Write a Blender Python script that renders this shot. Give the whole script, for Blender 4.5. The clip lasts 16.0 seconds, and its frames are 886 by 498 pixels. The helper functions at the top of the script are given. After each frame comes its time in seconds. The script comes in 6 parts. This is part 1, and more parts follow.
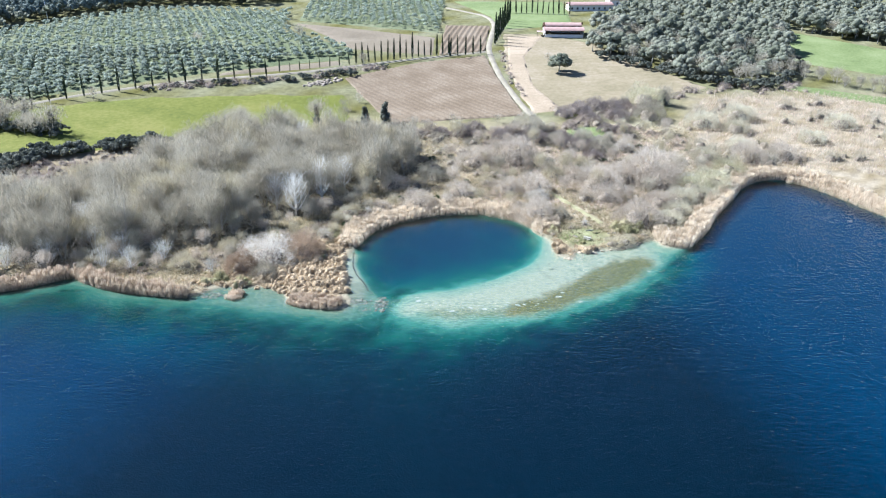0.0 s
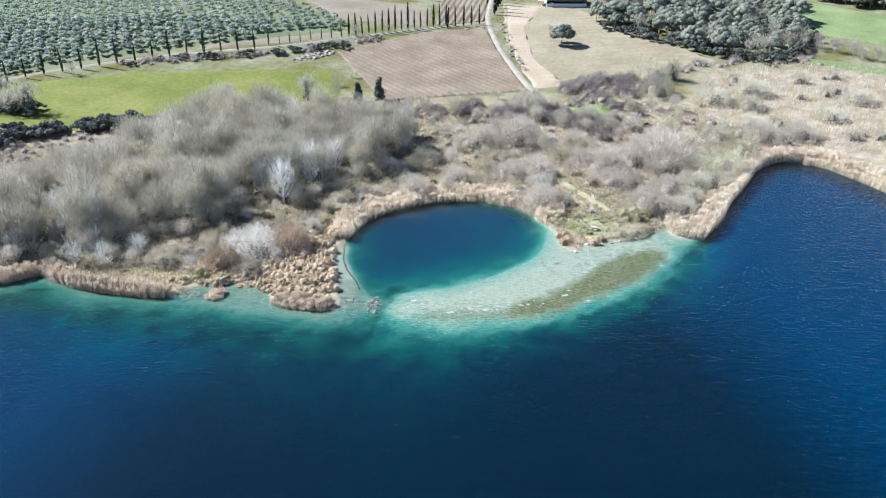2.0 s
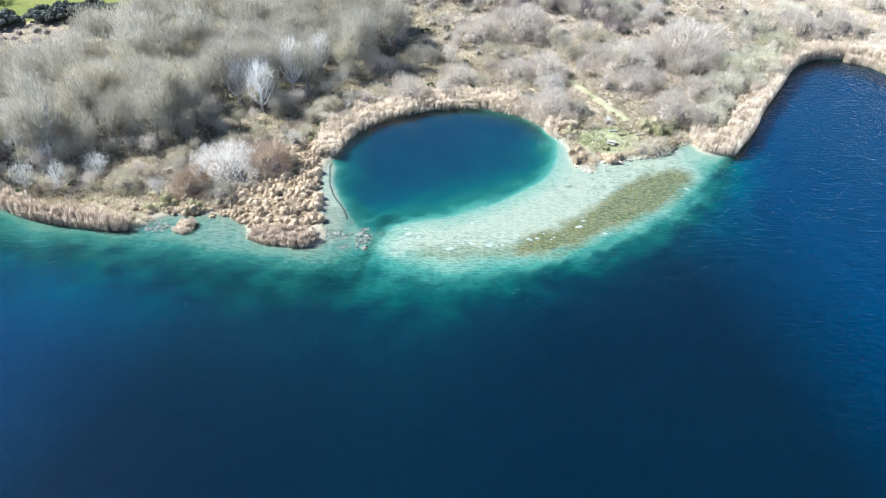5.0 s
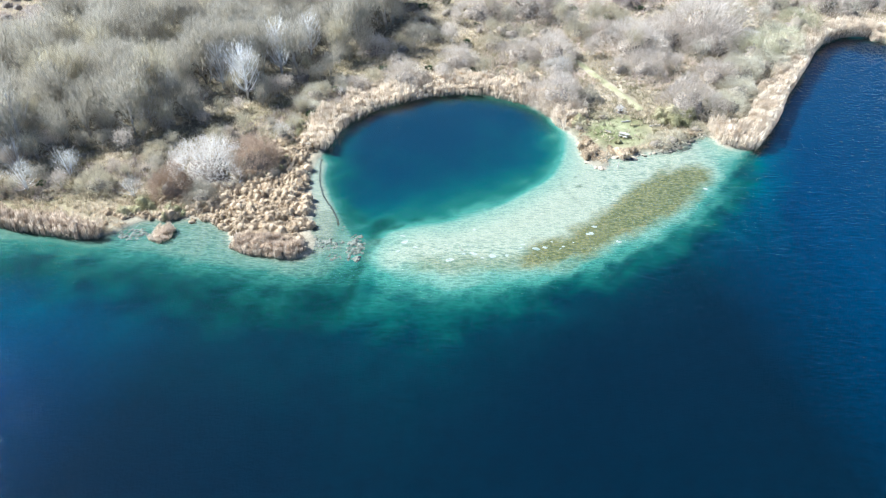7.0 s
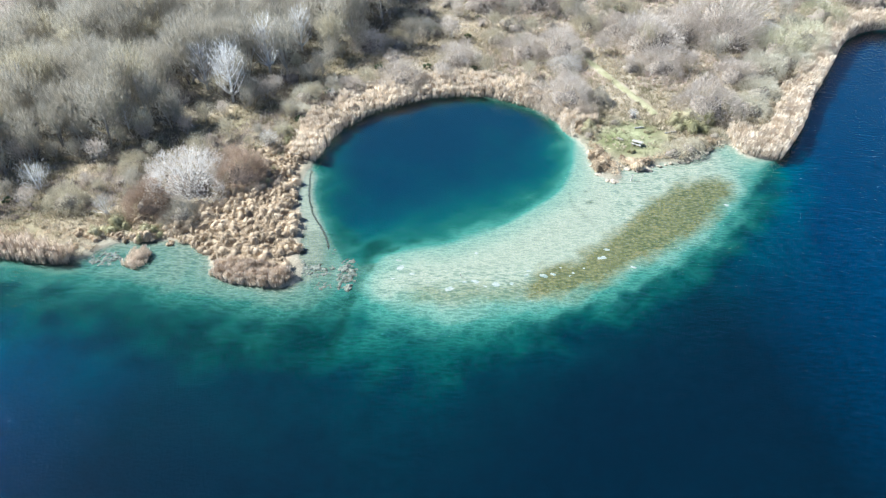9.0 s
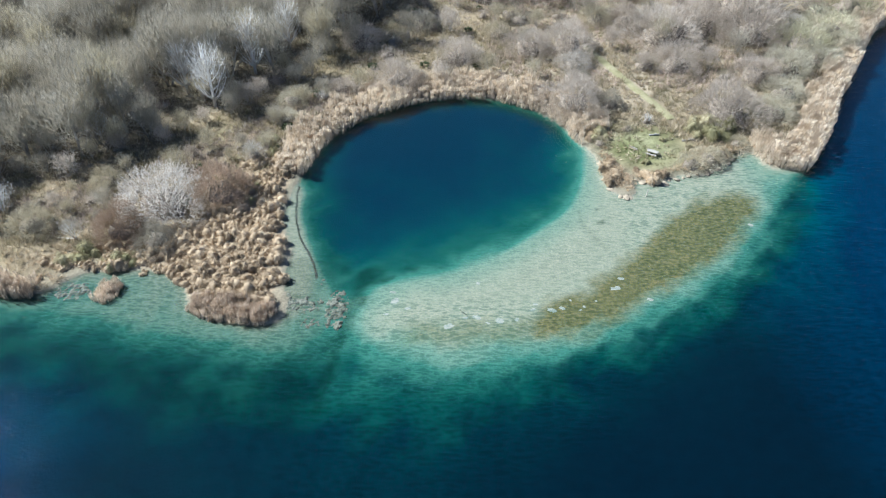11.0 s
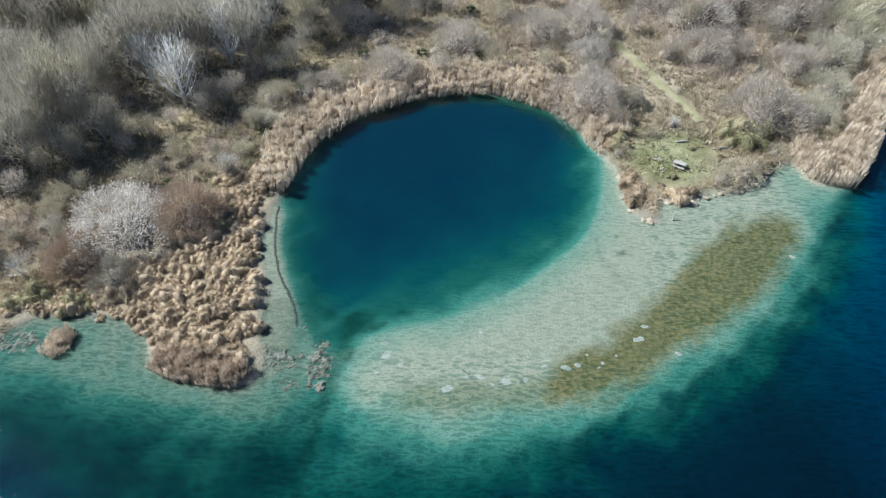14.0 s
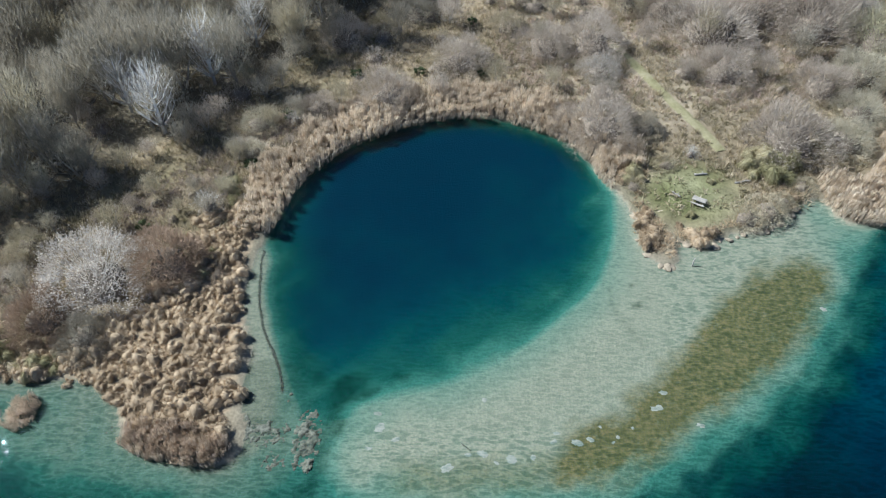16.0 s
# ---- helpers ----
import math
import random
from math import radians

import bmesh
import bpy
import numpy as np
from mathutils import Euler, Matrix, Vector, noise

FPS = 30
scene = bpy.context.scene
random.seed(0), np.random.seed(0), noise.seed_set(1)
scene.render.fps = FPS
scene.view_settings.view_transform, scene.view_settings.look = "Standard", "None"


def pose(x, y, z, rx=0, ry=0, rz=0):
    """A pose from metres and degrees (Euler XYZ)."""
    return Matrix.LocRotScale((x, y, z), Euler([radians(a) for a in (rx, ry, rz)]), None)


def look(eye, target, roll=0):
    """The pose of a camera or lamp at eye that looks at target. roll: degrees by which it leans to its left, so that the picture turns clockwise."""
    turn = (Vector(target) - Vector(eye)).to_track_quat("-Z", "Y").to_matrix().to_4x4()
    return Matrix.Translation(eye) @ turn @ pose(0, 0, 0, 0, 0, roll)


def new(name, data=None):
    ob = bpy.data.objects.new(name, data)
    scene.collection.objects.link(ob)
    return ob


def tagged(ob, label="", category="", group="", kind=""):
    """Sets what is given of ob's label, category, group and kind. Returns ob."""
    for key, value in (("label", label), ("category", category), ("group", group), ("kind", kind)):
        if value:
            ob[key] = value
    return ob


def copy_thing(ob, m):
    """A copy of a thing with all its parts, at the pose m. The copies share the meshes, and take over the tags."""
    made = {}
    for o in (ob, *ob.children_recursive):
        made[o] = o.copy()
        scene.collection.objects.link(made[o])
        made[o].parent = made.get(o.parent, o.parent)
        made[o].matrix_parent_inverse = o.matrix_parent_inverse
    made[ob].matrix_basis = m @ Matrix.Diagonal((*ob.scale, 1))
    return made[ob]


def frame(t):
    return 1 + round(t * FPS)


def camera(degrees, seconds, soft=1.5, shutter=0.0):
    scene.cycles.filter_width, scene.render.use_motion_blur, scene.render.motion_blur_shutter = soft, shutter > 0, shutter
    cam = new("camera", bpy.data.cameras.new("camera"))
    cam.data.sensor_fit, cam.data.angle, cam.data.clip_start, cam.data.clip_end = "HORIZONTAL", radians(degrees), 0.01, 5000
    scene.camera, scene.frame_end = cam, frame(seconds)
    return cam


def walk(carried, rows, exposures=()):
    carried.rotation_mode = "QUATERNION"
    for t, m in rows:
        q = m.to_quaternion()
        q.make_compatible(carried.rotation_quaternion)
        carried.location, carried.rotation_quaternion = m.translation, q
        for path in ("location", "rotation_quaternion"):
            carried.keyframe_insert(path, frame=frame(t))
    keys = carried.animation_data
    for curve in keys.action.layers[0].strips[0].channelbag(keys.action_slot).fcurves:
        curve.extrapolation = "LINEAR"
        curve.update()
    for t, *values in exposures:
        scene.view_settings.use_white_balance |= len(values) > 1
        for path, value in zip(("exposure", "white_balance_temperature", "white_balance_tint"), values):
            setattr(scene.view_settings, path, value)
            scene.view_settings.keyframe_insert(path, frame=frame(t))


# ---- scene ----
cam = camera(61.6, 16.0, soft=1.2)
PATH = [
    (0, (1.699, -0.217, 77.194), (1.602, 1.622, 76.413), -0.0),
    (0.5, (1.754, 3.393, 77.232), (1.657, 5.232, 76.453), -0.0),
    (1, (1.388, 6.841, 77.261), (1.294, 8.672, 76.461), -0.1),
    (1.5, (1.185, 10.433, 77.32), (1.095, 12.241, 76.471), 0.0),
    (2, (1.145, 13.963, 77.262), (1.055, 15.768, 76.405), -0.1),
    (2.5, (1.036, 17.508, 77.273), (0.947, 19.287, 76.364), -0.1),
    (3, (0.814, 21.048, 77.202), (0.728, 22.798, 76.238), -0.0),
    (3.5, (0.631, 24.689, 77.381), (0.546, 26.408, 76.361), -0.0),
    (4, (0.415, 28.244, 77.514), (0.333, 29.931, 76.443), -0.1),
    (4.5, (0.351, 31.668, 77.176), (0.27, 33.327, 76.062), -0.1),
    (5, (0.167, 35.132, 77.24), (0.088, 36.773, 76.099), -0.1),
    (7.5, (-0.649, 52.565, 77.953), (-0.722, 54.131, 76.71), -0.1),
    (8, (-0.671, 55.758, 77.928), (-0.746, 57.315, 76.674), -0.1),
    (8.5, (-0.66, 58.826, 77.627), (-0.736, 60.376, 76.364), -0.2),
    (9, (-0.83, 62.468, 77.702), (-0.905, 64.005, 76.425), -0.2),
    (11.5, (-1.016, 79.639, 77.658), (-1.095, 81.112, 76.308), -0.7),
    (12, (-0.899, 82.977, 77.646), (-0.982, 84.435, 76.281), -0.8),
    (12.5, (-0.839, 86.312, 77.588), (-0.924, 87.746, 76.196), -1.0),
    (13, (-1.219, 89.759, 77.586), (-1.297, 91.164, 76.165), -0.8),
    (13.5, (-1.17, 93.186, 77.676), (-1.25, 94.574, 76.238), -0.9),
    (14, (-1.386, 96.619, 77.801), (-1.465, 97.989, 76.347), -0.8),
    (14.5, (-1.554, 99.938, 77.864), (-1.631, 101.293, 76.396), -0.8),
    (15, (-1.556, 103.328, 77.934), (-1.636, 104.668, 76.451), -1.0),
    (15.5, (-1.636, 106.77, 78.027), (-1.716, 108.094, 76.53), -1.0),
    (16, (-1.716, 109.876, 77.872), (-1.797, 111.203, 76.378), -1.1),
]
EXPOSURES = [(0.0, 1.94, 5350, 8), (1.5, 1.82, 5350, 8), (5.0, 2.14, 5320, 7.5), (7.5, 2.16, 5340, 7.2), (9.0, 1.98, 5400, 7), (11.5, 1.42, 5480, 6.5), (14.0, 1.27, 5500, 6.5), (16.0, 1.07, 5530, 6.5)]
walk(cam, [(t, look(eye, target, roll)) for t, eye, target, roll in PATH], EXPOSURES)

# ---- world and sun ----
SUN_AZIMUTH, SUN_HEIGHT = -72.0, 43.0
world = bpy.data.worlds.new("world")
scene.world = world
world.use_nodes = True
sky = world.node_tree.nodes.new("ShaderNodeTexSky")
sky.sky_type, sky.sun_disc = "NISHITA", False
sky.sun_elevation, sky.sun_rotation = radians(SUN_HEIGHT), radians(SUN_AZIMUTH % 360)
background = world.node_tree.nodes["Background"]
sky.air_density, sky.dust_density, sky.ozone_density = 0.6, 0.3, 2.4
background.inputs[1].default_value = 0.068
world.node_tree.links.new(sky.outputs[0], background.inputs[0])
sun = new("sun", bpy.data.lights.new("sun", "SUN"))
sun.data.energy, sun.data.angle, sun.data.color = 5.0, radians(0.5), (1.0, 0.96, 0.90)
_a, _h = radians(SUN_AZIMUTH), radians(SUN_HEIGHT)
sun.matrix_world = look((300 * math.sin(_a) * math.cos(_h), 300 * math.cos(_a) * math.cos(_h), 300 * math.sin(_h)), (0, 0, 0))


# ---- materials ----
def ramp(nt, fac, stops):
    r = nt.nodes.new("ShaderNodeValToRGB")
    while len(r.color_ramp.elements) < len(stops):
        r.color_ramp.elements.new(0.5)
    for e, (p, c) in zip(r.color_ramp.elements, stops):
        e.position, e.color = p, (*c, 1)
    nt.links.new(fac, r.inputs[0])
    return r.outputs[0]


def noise_node(nt, scale, detail=4, vector=None, stretch=None):
    n = nt.nodes.new("ShaderNodeTexNoise")
    n.inputs["Scale"].default_value, n.inputs["Detail"].default_value = scale, detail
    if vector is None:
        vector = nt.nodes.new("ShaderNodeNewGeometry").outputs["Position"]
    if stretch:
        mp = nt.nodes.new("ShaderNodeMapping")
        mp.inputs["Scale"].default_value = stretch
        nt.links.new(vector, mp.inputs[0])
        vector = mp.outputs[0]
    nt.links.new(vector, n.inputs["Vector"])
    return n.outputs[0]


def mixed(nt, fac, a, b, blend="MIX"):
    m = nt.nodes.new("ShaderNodeMix")
    m.data_type, m.blend_type = "RGBA", blend
    for socket, value in ((m.inputs[0], fac), (m.inputs[6], a), (m.inputs[7], b)):
        if isinstance(value, (int, float)):
            socket.default_value = value
        elif isinstance(value, tuple):
            socket.default_value = (*value, 1)
        else:
            nt.links.new(value, socket)
    return m.outputs[2]


def calc(nt, op, a, b=0.0, c=0.0):
    m = nt.nodes.new("ShaderNodeMath")
    m.operation = op
    for socket, value in zip(m.inputs, (a, b, c)):
        if isinstance(value, (int, float)):
            socket.default_value = value
        else:
            nt.links.new(value, socket)
    return m.outputs[0]


def fresh(name):
    m = bpy.data.materials.new(name)
    m.use_nodes = True
    return m, m.node_tree, m.node_tree.nodes["Principled BSDF"]


def relief(nt, bsdf, height, strength, distance):
    b = nt.nodes.new("ShaderNodeBump")
    b.inputs["Strength"].default_value, b.inputs["Distance"].default_value = strength, distance
    nt.links.new(height, b.inputs["Height"])
    nt.links.new(b.outputs[0], bsdf.inputs["Normal"])


def plain(name, a, b, rough=0.85, scale=1.5, fine=20.0, bump=0.0, metal=0.0):
    """A surface that wavers between two colours at two scales."""
    m, nt, bs = fresh(name)
    co = nt.nodes.new("ShaderNodeTexCoord").outputs["Object"]
    large, small = noise_node(nt, scale, 3, co), noise_node(nt, fine, 5, co)
    f = calc(nt, "ADD", calc(nt, "MULTIPLY", large, 0.6), calc(nt, "MULTIPLY", small, 0.4))
    nt.links.new(ramp(nt, f, [(0.35, a), (0.65, b)]), bs.inputs["Base Color"])
    bs.inputs["Roughness"].default_value, bs.inputs["Metallic"].default_value = rough, metal
    bs.inputs["Specular IOR Level"].default_value = 0.25
    if bump:
        relief(nt, bs, small, 0.6, bump)
    return m


def growth(name, stops, rough=0.9, through_light=0.0, stand=False):
    """Twigs, blades and leaves: each piece and each plant has a colour of its own; in a stand the plants differ by place."""
    m, nt, bs = fresh(name)
    piece = nt.nodes.new("ShaderNodeNewGeometry").outputs["Random Per Island"]
    plant = nt.nodes.new("ShaderNodeObjectInfo").outputs["Random"]
    patch = calc(nt, "ADD", calc(nt, "MULTIPLY", noise_node(nt, 0.12, 2), 0.4), calc(nt, "MULTIPLY", noise_node(nt, 0.55, 2), 0.6))
    patch = calc(nt, "ADD", calc(nt, "MULTIPLY", calc(nt, "SUBTRACT", patch, 0.5), 2.2), 0.5)
    own = patch if stand else plant
    f = calc(nt, "ADD", calc(nt, "MULTIPLY", piece, 0.36 if stand else 0.26), calc(nt, "MULTIPLY", own, 0.62 if stand else 0.30))
    if not stand:
        f = calc(nt, "ADD", f, calc(nt, "MULTIPLY", patch, 0.44))
    colour = ramp(nt, f, stops)
    nt.links.new(colour, bs.inputs["Base Color"])
    bs.inputs["Roughness"].default_value = rough
    bs.inputs["Specular IOR Level"].default_value = 0.15
    if through_light:
        t = nt.nodes.new("ShaderNodeBsdfTranslucent")
        nt.links.new(colour, t.inputs[0])
        mx = nt.nodes.new("ShaderNodeMixShader")
        mx.inputs[0].default_value = through_light
        nt.links.new(bs.outputs[0], mx.inputs[1])
        nt.links.new(t.outputs[0], mx.inputs[2])
        nt.links.new(mx.outputs[0], nt.nodes["Material Output"].inputs[0])
    return m


GREY_TWIG = growth("grey_twig", [(0.2, (0.222, 0.194, 0.142)), (0.5, (0.34, 0.302, 0.226)), (0.8, (0.455, 0.411, 0.318))], 0.9, 0.38)
OCHRE_TWIG = growth("ochre_twig", [(0.2, (0.245, 0.208, 0.13)), (0.5, (0.405, 0.355, 0.24)), (0.8, (0.56, 0.50, 0.36))], 0.9, 0.38)
MAUVE_TWIG = growth("mauve_twig", [(0.2, (0.29, 0.242, 0.187)), (0.5, (0.44, 0.377, 0.30)), (0.8, (0.58, 0.507, 0.41))], 0.9, 0.4)
RED_TWIG = growth("red_twig", [(0.2, (0.19, 0.132, 0.085)), (0.5, (0.31, 0.225, 0.152)), (0.8, (0.44, 0.33, 0.23))], 0.9, 0.3)
PALE_TWIG = growth("pale_twig", [(0.2, (0.38, 0.355, 0.305)), (0.5, (0.54, 0.51, 0.45)), (0.8, (0.70, 0.665, 0.595))], 0.9, 0.35)
ASH_TWIG = growth("ash_twig", [(0.2, (0.31, 0.29, 0.24)), (0.5, (0.45, 0.425, 0.36)), (0.8, (0.58, 0.55, 0.48))], 0.9, 0.38)
BLOSSOM = growth("blossom", [(0.2, (0.39, 0.34, 0.268)), (0.5, (0.54, 0.475, 0.385)), (0.8, (0.70, 0.63, 0.525))], 0.9, 0.3)
BUD_TWIG = growth("bud_twig", [(0.2, (0.26, 0.235, 0.13)), (0.5, (0.40, 0.37, 0.235)), (0.8, (0.53, 0.49, 0.345))], 0.9, 0.38)
BARK = plain("bark", (0.25, 0.225, 0.185), (0.42, 0.385, 0.325), 0.95, 2.0, 14.0, 0.02)
PALE_BARK = plain("pale_bark", (0.52, 0.50, 0.46), (0.76, 0.74, 0.69), 0.85, 2.0, 12.0, 0.02)
REED = growth("reed", [(0.2, (0.383, 0.308, 0.22)), (0.5, (0.634, 0.534, 0.396)), (0.8, (0.795, 0.7, 0.549))], 0.8, 0.4, True)
REED_DULL = growth("reed_dull", [(0.2, (0.257, 0.194, 0.137)), (0.5, (0.471, 0.372, 0.27)), (0.8, (0.663, 0.55, 0.411))], 0.85, 0.4, True)
SEDGE = growth("sedge", [(0.2, (0.235, 0.175, 0.108)), (0.5, (0.43, 0.333, 0.213)), (0.8, (0.61, 0.485, 0.325))], 0.85, 0.3)
UNDERGROWTH = growth("undergrowth", [(0.2, (0.15, 0.138, 0.066)), (0.5, (0.37, 0.307, 0.192)), (0.8, (0.62, 0.52, 0.385))], 0.9, 0.35, True)
WOOD_FLOOR_GROWTH = growth("wood_floor_growth", [(0.2, (0.19, 0.17, 0.102)), (0.5, (0.405, 0.347, 0.244)), (0.8, (0.632, 0.542, 0.409))], 0.9, 0.3, True)
MARSH_REED = growth("marsh_reed", [(0.2, (0.304, 0.233, 0.174)), (0.5, (0.538, 0.432, 0.341)), (0.8, (0.725, 0.601, 0.504))], 0.85, 0.35, True)
BRAMBLE = growth("bramble", [(0.2, (0.18, 0.14, 0.115)), (0.5, (0.29, 0.232, 0.195)), (0.8, (0.41, 0.335, 0.285))], 0.9, 0.35)
PINE_LEAF = growth("pine_leaf", [(0.2, (0.0525, 0.0675, 0.0578)), (0.5, (0.09, 0.109, 0.0952)), (0.8, (0.143, 0.165, 0.146))], 0.85, 0.2)
RUSH = growth("rush", [(0.2, (0.17, 0.16, 0.075)), (0.5, (0.31, 0.28, 0.15)), (0.8, (0.47, 0.41, 0.26))], 0.85, 0.35)
# dark core of the shrubs, with the shade between twigs painted in
TWIG_SHADE = plain("twig_shade", (0.12, 0.098, 0.072), (0.21, 0.172, 0.13), 0.95, 0.8, 5.0, 0.1)
DARK_BRAMBLE = growth("dark_bramble", [(0.2, (0.115, 0.093, 0.082)), (0.5, (0.195, 0.162, 0.145)), (0.8, (0.29, 0.245, 0.22))], 0.9, 0.3)
HEDGE_LEAF = growth("hedge_leaf", [(0.2, (0.05, 0.056, 0.042)), (0.5, (0.092, 0.097, 0.075)), (0.8, (0.15, 0.15, 0.118))], 0.8, 0.25)
GREEN_LEAF = growth("green_leaf", [(0.2, (0.035, 0.05, 0.02)), (0.5, (0.075, 0.095, 0.04)), (0.8, (0.13, 0.15, 0.07))], 0.7, 0.1)
SCRUB_LEAF = growth("scrub_leaf", [(0.2, (0.18, 0.15, 0.11)), (0.5, (0.27, 0.23, 0.175)), (0.8, (0.38, 0.325, 0.255))], 0.9, 0.35)
OAK_LEAF = growth("oak_leaf", [(0.2, (0.12, 0.129, 0.085)), (0.5, (0.195, 0.2, 0.145)), (0.8, (0.28, 0.278, 0.215))], 0.85, 0.45)
OLIVE_LEAF = growth("olive_leaf", [(0.2, (0.205, 0.228, 0.168)), (0.5, (0.295, 0.322, 0.245)), (0.8, (0.40, 0.425, 0.342))], 0.75, 0.48)
CYPRESS_LEAF = growth("cypress_leaf", [(0.2, (0.015, 0.025, 0.012)), (0.5, (0.03, 0.045, 0.02)), (0.8, (0.06, 0.075, 0.035))], 0.8)
GRASS = growth("grass", [(0.2, (0.135, 0.14, 0.06)), (0.5, (0.20, 0.20, 0.095)), (0.8, (0.30, 0.28, 0.16))], 0.8, 0.2, True)


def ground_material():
    """Soil and litter on land; sand, weed and silty patches on the lake bed, whose depth colours paint in the light
    lost in the water.
    """
    m, nt, bs = fresh("ground")
    pos = nt.nodes.new("ShaderNodeNewGeometry").outputs["Position"]
    xyz = nt.nodes.new("ShaderNodeSeparateXYZ")
    nt.links.new(pos, xyz.inputs[0])
    att = nt.nodes.new("ShaderNodeAttribute")
    att.attribute_name = "soil"
    large, small = noise_node(nt, 0.35, 4), noise_node(nt, 3.0, 5)
    speck = ramp(nt, calc(nt, "ADD", calc(nt, "MULTIPLY", large, 0.5), calc(nt, "MULTIPLY", small, 0.5)), [(0.3, (0.55, 0.55, 0.55)), (0.7, (1.4, 1.38, 1.32))])
    land = mixed(nt, 1.0, att.outputs["Color"], speck, "MULTIPLY")
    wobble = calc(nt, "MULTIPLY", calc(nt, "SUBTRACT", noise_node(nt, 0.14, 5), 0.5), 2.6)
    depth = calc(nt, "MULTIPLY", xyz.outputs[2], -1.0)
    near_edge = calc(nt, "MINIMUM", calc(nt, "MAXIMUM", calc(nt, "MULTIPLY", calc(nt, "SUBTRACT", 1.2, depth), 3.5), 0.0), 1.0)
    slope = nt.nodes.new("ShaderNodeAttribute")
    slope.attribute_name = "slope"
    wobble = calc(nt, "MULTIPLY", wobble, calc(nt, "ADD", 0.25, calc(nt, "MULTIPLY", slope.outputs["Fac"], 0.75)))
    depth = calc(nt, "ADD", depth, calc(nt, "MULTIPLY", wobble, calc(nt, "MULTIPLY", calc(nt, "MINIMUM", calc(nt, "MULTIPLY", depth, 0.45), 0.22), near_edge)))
    # the water's absorption of light is painted as bed colour, by depth
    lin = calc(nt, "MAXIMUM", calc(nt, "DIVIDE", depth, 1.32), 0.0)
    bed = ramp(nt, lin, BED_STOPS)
    weed = nt.nodes.new("ShaderNodeAttribute")
    weed.attribute_name = "weed"
    # the open water's sky light is painted as a brighter, bluer bed
    clear = nt.nodes.new("ShaderNodeAttribute")
    clear.attribute_name = "clear"
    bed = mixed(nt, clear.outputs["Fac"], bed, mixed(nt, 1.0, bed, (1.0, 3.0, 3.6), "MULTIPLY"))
    # the pool's bluer water light is put into the bed colour too
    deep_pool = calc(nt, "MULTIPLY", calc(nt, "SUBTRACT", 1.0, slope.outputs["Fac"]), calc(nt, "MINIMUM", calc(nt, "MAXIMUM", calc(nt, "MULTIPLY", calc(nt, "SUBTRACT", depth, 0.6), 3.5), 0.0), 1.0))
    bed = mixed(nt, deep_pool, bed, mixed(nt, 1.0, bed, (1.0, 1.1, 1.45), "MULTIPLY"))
    speckle = calc(nt, "ADD", calc(nt, "MULTIPLY", noise_node(nt, 0.6, 4), 0.5), calc(nt, "MULTIPLY", noise_node(nt, 2.6, 5, None, (0.7, 1.3, 1.0)), 0.5))
    wf = calc(nt, "MULTIPLY", weed.outputs["Fac"], calc(nt, "ADD", 0.05, calc(nt, "MULTIPLY", speckle, 1.9)))
    weed_colour = ramp(nt, noise_node(nt, 1.6, 6), [(0.36, (0.05, 0.055, 0.018)), (0.5, (0.074, 0.073, 0.026)), (0.64, (0.105, 0.093, 0.038))])
    bed = mixed(nt, calc(nt, "MAXIMUM", calc(nt, "MINIMUM", wf, 0.9), 0.0), bed, weed_colour)
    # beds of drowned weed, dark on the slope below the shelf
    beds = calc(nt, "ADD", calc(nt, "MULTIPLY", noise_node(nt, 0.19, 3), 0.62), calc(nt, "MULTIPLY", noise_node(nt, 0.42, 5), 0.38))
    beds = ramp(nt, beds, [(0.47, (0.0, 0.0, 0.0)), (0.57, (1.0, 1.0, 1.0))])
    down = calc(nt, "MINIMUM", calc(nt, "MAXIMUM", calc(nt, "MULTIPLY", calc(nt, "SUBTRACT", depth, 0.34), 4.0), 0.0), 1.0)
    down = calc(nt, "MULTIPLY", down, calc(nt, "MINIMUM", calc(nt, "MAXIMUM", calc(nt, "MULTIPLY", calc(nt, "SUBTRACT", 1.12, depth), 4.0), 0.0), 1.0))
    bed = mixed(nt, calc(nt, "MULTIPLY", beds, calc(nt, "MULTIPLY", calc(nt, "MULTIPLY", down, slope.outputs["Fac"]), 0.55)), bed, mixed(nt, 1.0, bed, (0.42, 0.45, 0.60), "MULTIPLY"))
    # darkens the bed: weedy and silty patches, plus painted shade below the reeds
    silt_and_shade = nt.nodes.new("ShaderNodeAttribute")
    silt_and_shade.attribute_name = "silt_and_shade"
    bed_dark = calc(nt, "MULTIPLY", silt_and_shade.outputs["Fac"], calc(nt, "ADD", 0.35, calc(nt, "MULTIPLY", noise_node(nt, 1.3, 5), 1.0)))
    bed = mixed(nt, calc(nt, "MINIMUM", bed_dark, 0.9), bed, mixed(nt, 1.0, bed, (0.30, 0.38, 0.34), "MULTIPLY"))
    grain = ramp(nt, noise_node(nt, 3.4, 5), [(0.36, (0.88, 0.89, 0.89)), (0.5, (1.0, 1.0, 1.0)), (0.64, (1.12, 1.11, 1.09))])
    bed = mixed(nt, 1.0, bed, grain, "MULTIPLY")
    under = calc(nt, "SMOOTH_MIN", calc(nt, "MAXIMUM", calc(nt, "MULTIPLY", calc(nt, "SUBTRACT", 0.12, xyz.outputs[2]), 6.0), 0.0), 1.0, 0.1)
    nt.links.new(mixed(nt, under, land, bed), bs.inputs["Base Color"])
    bs.inputs["Roughness"].default_value = 0.95
    bs.inputs["Specular IOR Level"].default_value = 0.0
    relief(nt, bs, small, 0.5, 0.15)
    return m


